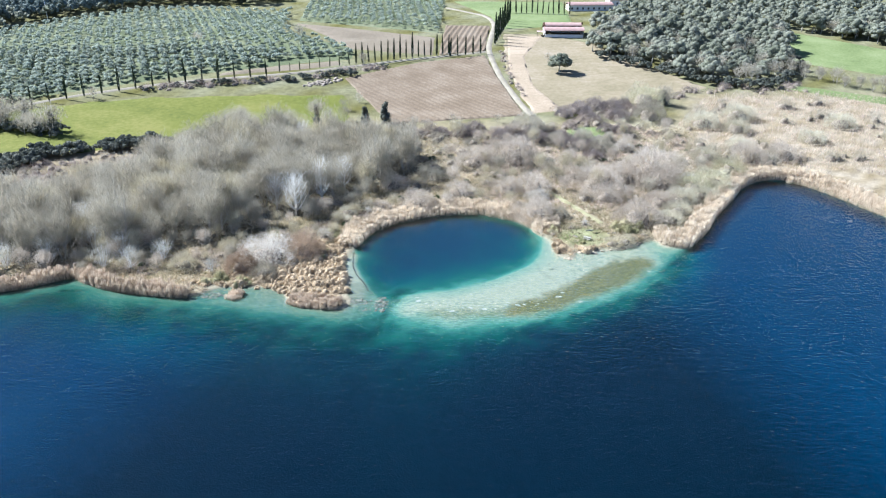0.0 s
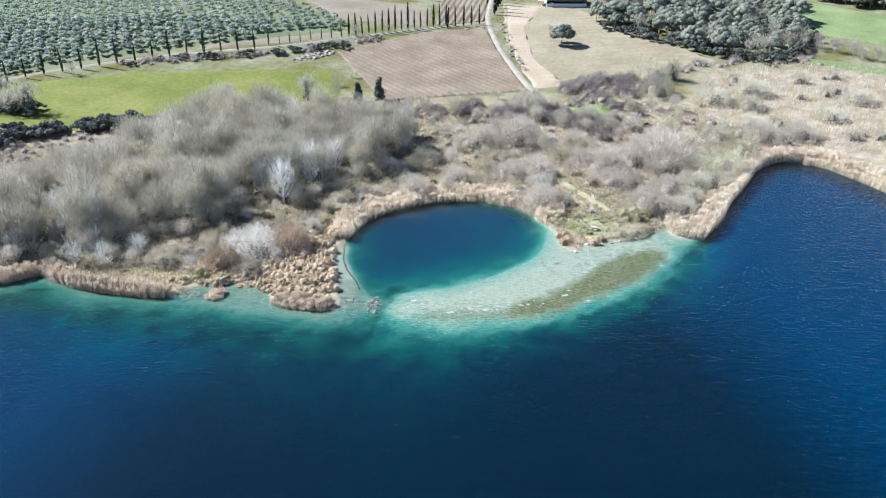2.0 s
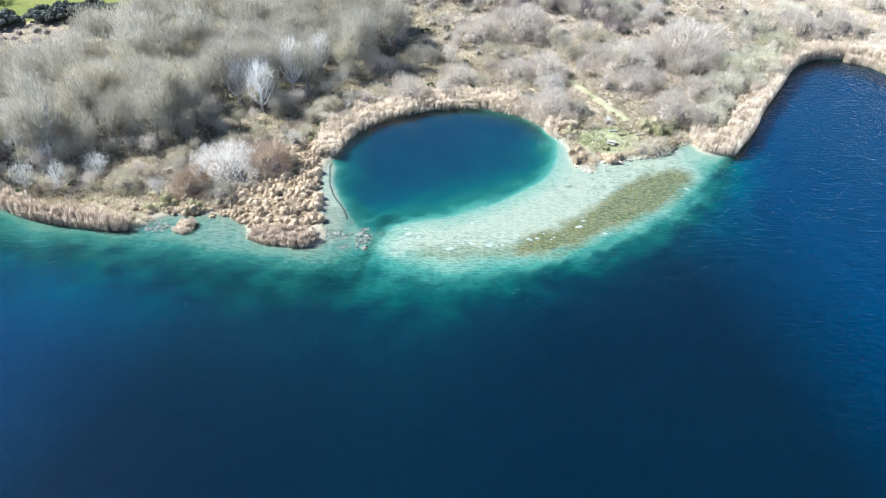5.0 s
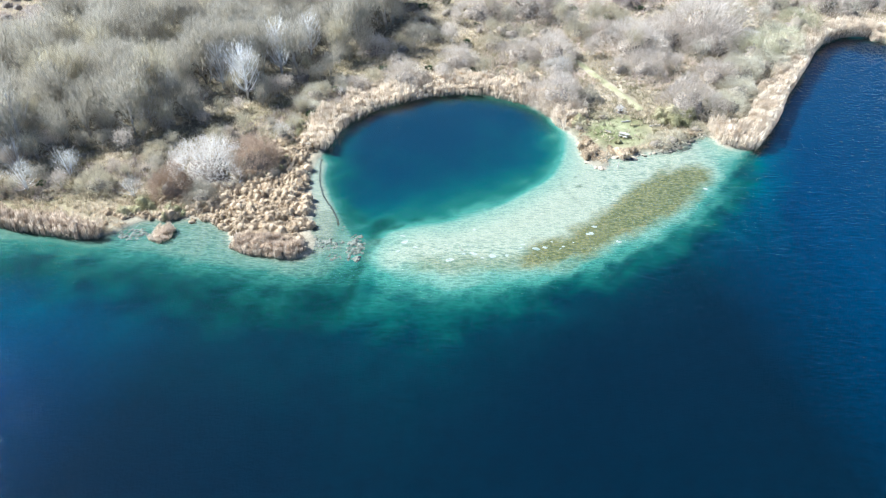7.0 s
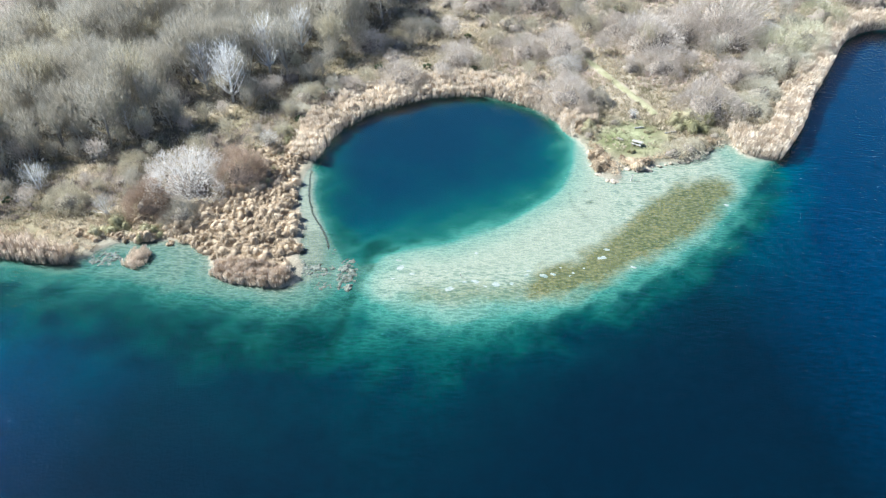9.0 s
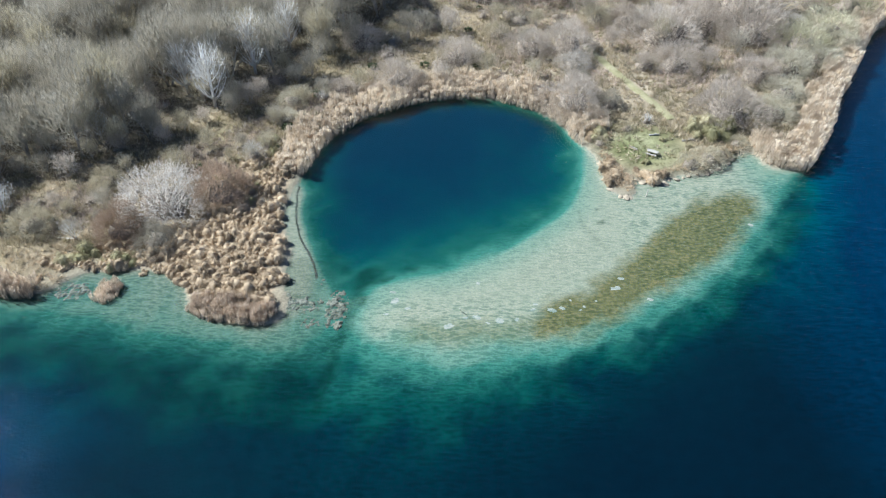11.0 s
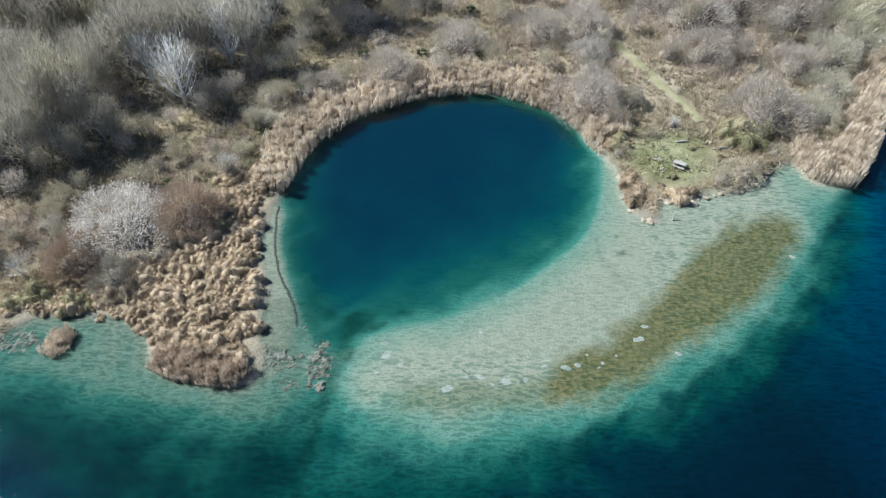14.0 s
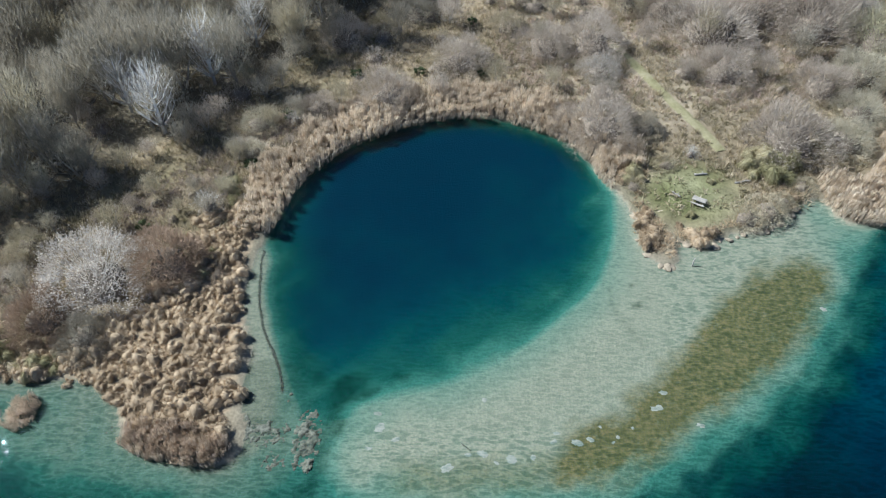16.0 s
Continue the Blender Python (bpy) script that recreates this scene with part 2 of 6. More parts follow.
# bed colours from shallow to deep, with the light lost in water painted in
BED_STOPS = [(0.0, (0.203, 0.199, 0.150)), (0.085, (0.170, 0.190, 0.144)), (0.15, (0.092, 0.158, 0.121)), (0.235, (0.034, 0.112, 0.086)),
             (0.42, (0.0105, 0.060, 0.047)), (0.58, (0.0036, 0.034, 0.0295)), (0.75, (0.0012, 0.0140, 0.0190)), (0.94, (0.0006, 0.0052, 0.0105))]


def water_material():
    """Clear lake water with wind ripples; what lies under it shows through."""
    m, nt, bs = fresh("water")
    nt.nodes.remove(bs)
    small = noise_node(nt, 1.0, 3, None, (0.95, 1.9, 1.0))
    waves = calc(nt, "ADD", calc(nt, "MULTIPLY", noise_node(nt, 1.0, 2, None, (0.62, 1.2, 1.0)), 0.55), calc(nt, "MULTIPLY", small, 0.4))
    waves = calc(nt, "ADD", waves, calc(nt, "MULTIPLY", noise_node(nt, 1.0, 2, None, (0.16, 0.4, 1.0)), 0.25))
    b = nt.nodes.new("ShaderNodeBump")
    b.inputs["Strength"].default_value, b.inputs["Distance"].default_value = 1.0, 0.31
    nt.links.new(waves, b.inputs["Height"])
    wind = nt.nodes.new("ShaderNodeAttribute")
    wind.attribute_name = "wind"
    nt.links.new(wind.outputs["Fac"], b.inputs["Strength"])
    gloss = nt.nodes.new("ShaderNodeBsdfGlossy")
    gloss.inputs["Roughness"].default_value = 0.03
    clear = nt.nodes.new("ShaderNodeBsdfTransparent")
    ripple_tint = nt.nodes.new("ShaderNodeAttribute")
    ripple_tint.attribute_name = "ripple_tint"
    # light gathered by ripples is painted as bright lines in the water's tint
    light_noise = noise_node(nt, 1.0, 3, None, (0.5, 1.45, 1.0))
    light_line = calc(nt, "SUBTRACT", 1.0, calc(nt, "MULTIPLY", calc(nt, "ABSOLUTE", calc(nt, "SUBTRACT", light_noise, 0.5)), 8.0))
    tint = ramp(nt, light_line, [(0.0, (0.54, 0.65, 0.64)), (0.5, (0.76, 0.83, 0.82)), (0.9, (1.0, 1.0, 1.0))])
    nt.links.new(mixed(nt, ripple_tint.outputs["Fac"], (0.90, 0.91, 0.91), tint), clear.inputs[0])
    fr = nt.nodes.new("ShaderNodeFresnel")
    fr.inputs["IOR"].default_value = 1.33
    for node in (gloss, fr):
        nt.links.new(b.outputs[0], node.inputs["Normal"])
    mx = nt.nodes.new("ShaderNodeMixShader")
    nt.links.new(fr.outputs[0], mx.inputs[0])
    nt.links.new(clear.outputs[0], mx.inputs[1])
    nt.links.new(gloss.outputs[0], mx.inputs[2])
    nt.links.new(mx.outputs[0], nt.nodes["Material Output"].inputs[0])
    return m


# ---- shape of the land ----
def curve_through(points, per=5, closed=True):
    p = np.array(points, float)
    n = len(p)
    out = []
    for i in range(n if closed else n - 1):
        a, b, c, d = (p[(i + k) % n] if closed else p[min(max(i + k, 0), n - 1)] for k in (-1, 0, 1, 2))
        for t in np.arange(per) / per:
            out.append(0.5 * (2 * b + (c - a) * t + (2 * a - 5 * b + 4 * c - d) * t * t + (3 * b - a - 3 * c + d) * t ** 3))
    if not closed:
        out.append(p[-1])
    return np.array(out)


SHORE_LEFT = [(-150, 150), (-125, 148), (-110, 151), (-102, 156), (-97, 159.5), (-93, 157), (-84, 153), (-74, 151), (-65, 150.5), (-60, 155),
              (-54, 156), (-46, 155.5), (-43, 152), (-41, 148.5), (-36, 146.5), (-29, 146), (-27.5, 150), (-29.5, 155), (-29, 160), (-30.5, 164), (-32.5, 170)]
POOL_RIM = [(-32, 178), (-30.5, 185), (-28.5, 192), (-23.5, 199.5), (-18, 203.5), (-10, 207.5), (-2, 208.7), (4, 207.8), (11, 204.2), (15.5, 199.5), (17.5, 195), (20, 191)]
BANK = [(21.5, 187), (21.8, 182), (23, 178.5), (26, 177.2), (27, 181.5), (31, 181), (33, 182.5), (36, 184), (40, 184.5), (45, 189), (49, 191.5), (51, 187.5), (54, 186)]
COVE = [(58, 186.5), (62, 192.5), (66, 199), (71, 209.5), (78, 221), (83, 230), (87, 237), (92, 243), (98, 247), (104, 247.5), (111, 244), (117, 232), (123, 216), (132, 200), (150, 170)]
FAR_SHORE = [(200, 110), (330, 30), (420, -120), (380, -330), (150, -480), (-200, -460), (-420, -300), (-450, -60), (-340, 90), (-220, 140)]
LAKE = curve_through(SHORE_LEFT + POOL_RIM + BANK + COVE + FAR_SHORE, 4)
SHELF_LEFT = curve_through([(-140, 147), (-110, 149), (-96, 156), (-85, 151), (-74, 149), (-66, 148.3), (-56, 147.5), (-46, 146), (-39, 144), (-31, 142.8), (-26, 143.2), (-23, 145),
                            (-21.2, 147.5), (-20.2, 150), (-22, 153), (-25, 159), (-27.6, 164), (-29.8, 170), (-31.3, 177), (-37, 178), (-44, 165), (-70, 165), (-110, 162), (-140, 155)], 4)
SHELF_RIGHT = curve_through([(-15.5, 151), (-16, 147), (-13, 144), (-6, 142.8), (3, 143.6), (13, 146), (22, 151), (31, 157.5), (38.5, 164.5), (44.5, 173), (49, 181.5), (50.5, 187.5),
                             (48, 196), (32, 196), (20.5, 191), (19.2, 187), (18.2, 181), (15.6, 174), (10.5, 168), (4.5, 162.4), (-3.5, 157.4), (-11, 155), (-14.5, 153.5)], 4)
WEED_BED = curve_through([(8, 145.2), (8.6, 148), (10.4, 151.4), (16.5, 154.6), (20.8, 159.4), (25.6, 163.6), (29, 168.4), (35.2, 174.6), (41.5, 178.4), (46, 177), (45, 173), (41, 167.6),
                          (32.8, 159.2), (25.4, 153.6), (16.8, 147.4), (12.4, 145.4)], 4)
WEED_LINE = curve_through([(-14, 145), (2, 146), (13, 148.5), (22, 154), (31, 163), (39, 171), (46, 178)], 5, False)
STRAND = curve_through([(-31.6, 177), (-30.8, 170), (-29.2, 164), (-27.2, 158.5), (-26.8, 153), (-27.4, 149.5)], 4, False)
CHANNEL = curve_through([(-15, 158), (-17.5, 153), (-18.6, 147), (-19.4, 141), (-20.5, 132)], 5, False)


def line_distance(P, line, closed=True):
    a = line
    b = np.roll(line, -1, 0) if closed else line[1:]
    a = a if closed else line[:-1]
    best = np.full(len(P), 1e18)
    for (ax, ay), (bx, by) in zip(a, b):
        dx, dy = bx - ax, by - ay
        t = np.clip(((P[:, 0] - ax) * dx + (P[:, 1] - ay) * dy) / (dx * dx + dy * dy + 1e-9), 0, 1)
        best = np.minimum(best, (P[:, 0] - ax - t * dx) ** 2 + (P[:, 1] - ay - t * dy) ** 2)
    return np.sqrt(best)


def inside(P, line):
    hit = np.zeros(len(P), bool)
    b = np.roll(line, -1, 0)
    for (ax, ay), (bx, by) in zip(line, b):
        c = (ay > P[:, 1]) != (by > P[:, 1])
        hit ^= c & (P[:, 0] < (bx - ax) * (P[:, 1] - ay) / (by - ay + 1e-12) + ax)
    return hit


def wavy(P, size, seed=0.0):
    """Cheap smooth unevenness, about -1 to 1."""
    x, y = P[:, 0] / size, P[:, 1] / size
    return (np.sin(x * 1.3 + 2.1 * np.sin(y * 0.7 + seed) + seed) + np.sin(y * 1.7 + 1.7 * np.sin(x * 0.9 + 2 * seed)) + 0.6 * np.sin(2.9 * x - 2.3 * y + 3 * seed)) / 2.6


def rise(P):
    """The hill behind the lake."""
    x, y = P[:, 0], P[:, 1]
    r = 0.118 * 22 * np.logaddexp(0, (y - 262) / 22.0) - 0.05 * 30 * np.logaddexp(0, (y - 460) / 30.0)
    r = np.where(y > 900, r * 0 + 0.068 * 640 + 13 + 0.02 * (y - 900), r)
    return r + 5 * np.exp(-((x + 150) / 110) ** 2 - ((y - 400) / 70) ** 2)


def land_height(P, d):
    return 0.16 + 0.7 * (1 - np.exp(-d / 8.0)) + 0.35 * (1 - np.exp(-d / 40.0)) + 0.16 * wavy(P, 4.0, 1.0) * np.clip(d / 3, 0, 1) * np.clip((275 - P[:, 1]) / 15, 0, 1) + rise(P)


def height(P):
    """The ground's height, and the distance to the shore (land positive)."""
    d = line_distance(P, LAKE)
    d = np.where(inside(P, LAKE), -d, d)
    far = np.clip(d / 500, 0, 1) * 25 * (P[:, 1] < 120)
    return np.where(d > 0, land_height(P, np.maximum(d, 0)) + far, 0), d


def on_ground(P):
    return height(np.atleast_2d(np.array(P, float)))[0]


def bed_depth(P, shore):
    out, core = np.full(len(P), 1e9), np.zeros(len(P))
    for shelf in (SHELF_LEFT, SHELF_RIGHT):
        e = line_distance(P, shelf)
        e = np.where(inside(P, shelf), -e, e)
        out = np.where(np.minimum(out, e) > 60, np.minimum(out, e), -1.5 * np.logaddexp(-out / 1.5, -e / 1.5))
        core = np.maximum(core, np.clip(-e / 6, 0, 1) * (0.45 if shelf is SHELF_LEFT else 1.0))
    broad = 1 + 0.55 * np.clip((14 - P[:, 0]) / 22, 0, 1) * (1 - 0.35 * np.clip((-66 - P[:, 0]) / 14, 0, 1))
    scale = np.where((P[:, 1] > 152) & (P[:, 0] < 24), 4.4 + 4.4 * np.clip((P[:, 0] + 22) / 11, 0, 1) - 3.6 * np.clip((P[:, 0] - 1) / 10, 0, 1), (11.0 - 4.0 * np.clip((P[:, 0] + 8) / 25, 0, 1)) * broad)
    in_pool = (P[:, 1] > 152) & (P[:, 0] < 24) & (P[:, 0] > -34)
    cloudy = in_pool * (1.1 * wavy(P, 3.2, 0.4) + 0.8 * wavy(P, 1.3, 1.6)) * np.clip(out / 3, 0, 1)
    lip = np.where(in_pool, 0.0, np.where(P[:, 0] < -16, 2.2, 3.4) + 1.2 * wavy(P, 3.5, 0.9) + 0.8 * wavy(P, 1.3, 2.0))
    drop = np.where(out > 0, 0.3 + 0.24 * np.clip(out / np.maximum(lip, 0.1), 0, 1) * ~in_pool + np.where(in_pool, 1.56, 1.66) * (1 - np.exp(-np.maximum(out + cloudy - lip, 0) / np.where(in_pool, scale, 0.72 * scale))), 0.3 - 0.17 * core)
    bank = 0.2 + 1.2 * np.clip((P[:, 0] - 56) / 5, 0, 1) + np.where(in_pool, 1.68, 2.0) * (1 - np.exp(-shore / (2.6 - 2.0 * np.clip((P[:, 0] - 54) / 6, 0, 1) - 1.3 * in_pool * np.clip((P[:, 1] - 188) / 8, 0, 1))))
    deep = -0.2 * np.logaddexp(-drop / 0.2, -bank / 0.2)
    deep = deep + 0.03 * np.clip((-19 - P[:, 0]) / 4, 0, 1) + 0.07 * np.clip((-50 - P[:, 0]) / 12, 0, 1)
    strand = np.clip(1.3 - line_distance(P, STRAND, False) / 2.3, 0, 1)
    deep = deep * (1 - 0.62 * strand)
    return 0.6 * np.maximum(deep, 0.11 - 0.05 * strand) * (1 - np.exp(-shore / 0.6))


def mesh_of(name, V, T):
    """A mesh from arrays of places and triangles."""
    V, T = np.ascontiguousarray(V, np.float32), np.ascontiguousarray(T, np.int32)
    me = bpy.data.meshes.new(name)
    me.vertices.add(len(V))
    me.vertices.foreach_set("co", V.ravel())
    me.loops.add(T.size)
    me.loops.foreach_set("vertex_index", T.ravel())
    me.polygons.add(len(T))
    me.polygons.foreach_set("loop_start", np.arange(0, T.size, 3, dtype=np.int32))
    me.update(calc_edges=True)
    return me


def part(name, me, material, parent=None, label=""):
    """Links a mesh, or a bmesh, as one object, under a thing or a part where one is given."""
    if isinstance(me, bmesh.types.BMesh):
        bm, me = me, bpy.data.meshes.new(name)
        bm.to_mesh(me)
        bm.free()
    if not me.materials:
        me.materials.append(material)
    ob = new(name, me)
    ob.parent = parent
    return tagged(ob, label)


def grid_mesh(name, xs, ys, z_of):
    X, Y = np.meshgrid(xs, ys)
    P = np.stack([X.ravel(), Y.ravel()], 1)
    z = z_of(P)
    n, m = len(xs), len(ys)
    i = (np.arange(m - 1)[:, None] * n + np.arange(n - 1)[None]).ravel()
    T = np.concatenate([np.stack([i, i + 1, i + n + 1], 1), np.stack([i, i + n + 1, i + n], 1)])
    return mesh_of(name, np.column_stack([P, z]), T), P, z


def smooth_shade(me):
    me.polygons.foreach_set("use_smooth", np.ones(len(me.polygons), bool))


def outward(first, last, step, growth_rate=1.3):
    out, x = [], first
    sign = 1 if last > first else -1
    while abs(last - x) > step:
        step *= growth_rate
        x += sign * step
        out.append(x)
    return np.array(out[:-1] + [last])


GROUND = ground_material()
WATER = water_material()
xs = np.concatenate([outward(-230, -2500, 5)[::-1], np.arange(-230, -112, 4.0), np.arange(-112, -62, 1.0), np.arange(-62, 52, 0.6), np.arange(52, 112, 1.0), np.arange(112, 150, 1.6), np.arange(150, 240, 4.5), outward(240, 2500, 5)])
ys = np.concatenate([outward(118, -1500, 1.2)[::-1], np.arange(118, 140, 1.0), np.arange(140, 182, 0.5), np.arange(182, 262, 1.2), np.arange(262, 600, 4.0), outward(600, 3000, 4)])
shore_of = {}


def sheet(P):
    z, d = height(P)
    shore_of["d"] = d
    wet = d < 0
    z[wet] = -bed_depth(P[wet], -d[wet])
    return z


me, P, z = grid_mesh("ground", xs, ys, sheet)
smooth_shade(me)
d = shore_of["d"]
# litter and dry grass, greener in places, bare and pale at the shore
w1, w2 = wavy(P, 9, 0.3), wavy(P, 3.2, 1.9)
litter, straw, green = np.array((0.15, 0.123, 0.08)), np.array((0.24, 0.195, 0.13)), np.array((0.125, 0.115, 0.058))
g = np.clip(0.45 + 0.5 * w1 + 0.35 * w2, 0, 1)[:, None]
soil = litter * (1 - g) + straw * g
g = np.clip(0.9 * wavy(P, 14, 4.0) + 0.4 * w2 - 0.3, 0, 0.5)[:, None]
soil = soil * (1 - g) + green * g
g = np.clip(1 - d / 4, 0, 1)[:, None] * 0.8
soil = soil * (1 - g) + np.array((0.19, 0.172, 0.128)) * g
lawn = np.clip(1.4 - np.hypot((P[:, 0] - 30) / 7.5, (P[:, 1] - 191) / 6.5), 0, 1)[:, None]
soil = soil * (1 - lawn) + (np.array((0.148, 0.153, 0.076)) + 0.05 * w2[:, None] * np.array((1, 0.85, 0.7))) * lawn
WOOD = [(-150, 166), (-112, 164), (-92, 172), (-75, 181), (-60, 190), (-51, 200), (-40, 212), (-34, 222), (-27, 232), (-20, 246), (-24, 260), (-48, 266), (-68, 270), (-92, 275), (-104, 246), (-112, 220), (-122, 204), (-150, 196)]
SPIT = [(-58, 156.5), (-47, 156.5), (-44, 152.5), (-41, 150), (-31, 149), (-29.5, 155), (-30, 161), (-31.5, 166), (-33.5, 172), (-33, 180), (-36, 188), (-41, 184), (-40, 176), (-46, 166), (-57, 160)]
g = (inside(P, np.array(SPIT, float)) * np.clip(0.7 + 0.4 * w2, 0, 1))[:, None]
soil = soil * (1 - g) + np.array((0.27, 0.21, 0.14)) * g
WOOD_FLOOR = np.array(WOOD, float)
g = (inside(P, WOOD_FLOOR) * np.clip(0.75 + 0.3 * w2, 0, 1))[:, None]
soil = soil * (1 - g) + np.array((0.13, 0.112, 0.078)) * g
open_marsh = (np.clip((P[:, 0] - 2) / 8, 0, 1) * np.clip((P[:, 1] - 200) / 8, 0, 1) * np.clip(0.7 + 0.4 * w1, 0, 1))[:, None]
soil = soil * (1 - open_marsh) + np.array((0.25, 0.21, 0.15)) * open_marsh
hill = np.clip((P[:, 1] - 285) / 25, 0, 1)[:, None]
soil = soil * (1 - hill) + (np.array((0.122, 0.115, 0.062)) + 0.035 * w1[:, None]) * hill
marsh = (np.clip((P[:, 0] - 70 + 0.25 * (290 - P[:, 1])) / 20, 0, 1) * np.clip((350 - P[:, 1]) / 15, 0, 1) * np.clip((P[:, 1] - 200) / 10, 0, 1))[:, None]
soil = soil * (1 - marsh) + (np.array((0.20, 0.165, 0.115)) + 0.04 * w2[:, None]) * marsh
layer = me.color_attributes.new("soil", "FLOAT_COLOR", "POINT")
layer.data.foreach_set("color", np.column_stack([soil, np.ones(len(P))]).astype(np.float32).ravel())
near = (P[:, 1] > 118) & (P[:, 1] < 215) & (np.abs(P[:, 0]) < 112)
weed, silt_and_shade = np.zeros(len(P)), np.zeros(len(P))
Q = P[near]
e = line_distance(Q, WEED_BED)
e = np.where(inside(Q, WEED_BED), e, -e)
weed[near] = np.clip(0.5 + (e + 0.9 * wavy(Q, 2.0, 2.2) + 0.5 * wavy(Q, 0.7, 1.2)) / 3.2, 0, 1)
scarp = curve_through([(16.7, 173), (16.8, 170), (18.5, 166.3), (20, 163.6)], 5, False)
faint = np.clip(1.4 * (1 - line_distance(Q, WEED_LINE, False) / 3.0) + 0.4 * wavy(Q, 1.6, 1.4), 0, 1) * np.clip((Q[:, 0] + 12) / 4, 0, 1) * np.clip((14 - Q[:, 0]) / 6, 0, 1)
weed[near] = np.maximum(weed[near], 0.42 * faint)
silt_and_shade[near] = 0.75 * np.clip(1.3 * (1 - line_distance(Q, CHANNEL, False) / (1.5 + 0.7 * wavy(Q, 1.6, 0.7))), 0, 1)
# the scarp's faint shading is put in as a darker line
silt_and_shade[near] = np.maximum(silt_and_shade[near], 0.3 * np.clip(1.2 - line_distance(Q, scarp, False) / 0.5, 0, 1))
# a darker tone over the left shelf
silt_and_shade = np.maximum(silt_and_shade, 0.62 * np.clip((-19 - P[:, 0]) / 4, 0, 1) * np.clip((P[:, 1] - 126) / 8, 0, 1) * (P[:, 1] < 160))
silt_and_shade = np.maximum(silt_and_shade, 0.25 * np.clip((-19 - P[:, 0]) / 4, 0, 1) * (P[:, 1] >= 160) * (P[:, 1] < 182))
# shade below the reeds is painted into the bed at cove, pool and left shore
silt_and_shade = np.maximum(silt_and_shade, np.clip((P[:, 0] - 56) / 3, 0, 1) * (d > -1.0 - 7.0 * np.clip((P[:, 0] - 96) / 4, 0, 1)))
silt_and_shade = np.maximum(silt_and_shade, np.clip((P[:, 1] - 190) / 4, 0, 1) * np.clip((18 - P[:, 0]) / 4, 0, 1) * (P[:, 0] > -34) * np.clip((d + 3.2) / 1.5, 0, 1))
silt_and_shade = np.maximum(silt_and_shade, 0.8 * np.clip((-62 - P[:, 0]) / 3, 0, 1) * (d > -1.6))
# weed in the pool's mouth and along its wall, tufa at the spit's tip and by the islet
for x, y, a, b, much in ((-17.0, 155.8, 1.7, 2.6, 1.0), (-14.2, 155.9, 1.6, 0.8, 0.9), (-10.2, 158.5, 1.3, 0.8, 0.7), (-6.0, 158.8, 0.8, 0.5, 0.5), (-17.4, 151.2, 1.3, 2.0, 0.9), (-18.4, 146.6, 1.2, 2.4, 0.8),
                         (-19.8, 142.6, 1.3, 2.6, 0.7), (-20.4, 157.6, 1.2, 1.4, 0.6), (-22.4, 161.5, 1.0, 2.0, 0.5), (-20.2, 149.8, 1.4, 3.0, 1.0), (-25.6, 150.4, 2.8, 1.6, 0.9), (-28.4, 151.0, 1.4, 1.8, 1.0), (-23.6, 147.0, 2.4, 1.4, 0.6),
                         (-59.5, 151.6, 4.0, 2.6, 0.8), (-60.5, 154.4, 4.5, 1.2, 0.6), (-43.2, 149.6, 0.8, 0.7, 0.9), (19.8, 173.4, 0.6, 0.35, 0.9), (19.9, 170.2, 0.4, 0.6, 0.9)):
    ring = 1 - np.hypot((P[:, 0] - x) / a, (P[:, 1] - y) / b)
    silt_and_shade = np.maximum(silt_and_shade, much * np.clip(1.5 * ring + 0.7 * wavy(P, 0.8, x) + 0.3, 0, 1) * (ring > -0.5))
# towards both sides a brighter deep bed stands in for sky light on open water
clear = np.clip((-z - 0.75) / 0.3, 0, 1) * np.maximum(np.clip((P[:, 0] - 36 - 0.25 * np.maximum(150 - P[:, 1], 0)) / 28, 0, 1), 0.8 * np.clip((-40 - P[:, 0] - 0.3 * np.maximum(135 - P[:, 1], 0)) / 28, 0, 1))
slope = 1 - np.clip((P[:, 1] - 150) / 4, 0, 1) * np.clip((26 - P[:, 0]) / 4, 0, 1) * (P[:, 0] > -34)
for name, values in (("weed", weed), ("silt_and_shade", silt_and_shade), ("clear", clear), ("slope", slope)):
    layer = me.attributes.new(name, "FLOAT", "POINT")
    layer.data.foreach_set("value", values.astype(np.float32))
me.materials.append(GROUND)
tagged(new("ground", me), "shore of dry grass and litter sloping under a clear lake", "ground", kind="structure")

# the wind ruffles the open water; the shallows and the banks lie sheltered
me, P, _ = grid_mesh("water", np.concatenate([outward(-120, -560, 8)[::-1], np.arange(-120, 120, 2.5), outward(120, 560, 8)]),
                     np.concatenate([outward(110, -530, 8)[::-1], np.arange(110, 240, 2.5), outward(240, 270, 8)]), lambda p: np.zeros(len(p)))
_, shore = height(P)
# how strongly the painted ripple light shows, weaker in the pool
layer = me.attributes.new("ripple_tint", "FLOAT", "POINT")
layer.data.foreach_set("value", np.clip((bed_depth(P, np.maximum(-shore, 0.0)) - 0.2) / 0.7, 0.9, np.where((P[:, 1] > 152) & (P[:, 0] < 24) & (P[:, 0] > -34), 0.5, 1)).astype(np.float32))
calm = (P[:, 1] > 150) & (P[:, 0] < 24) & (P[:, 0] > -34)
layer = me.attributes.new("wind", "FLOAT", "POINT")
layer.data.foreach_set("value", np.where(calm, 0.5, 0.75 + 0.25 * np.clip((-shore - 4) / 20, 0, 1)).astype(np.float32))
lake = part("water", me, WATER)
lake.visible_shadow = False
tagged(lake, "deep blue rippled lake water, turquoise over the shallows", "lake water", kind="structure")


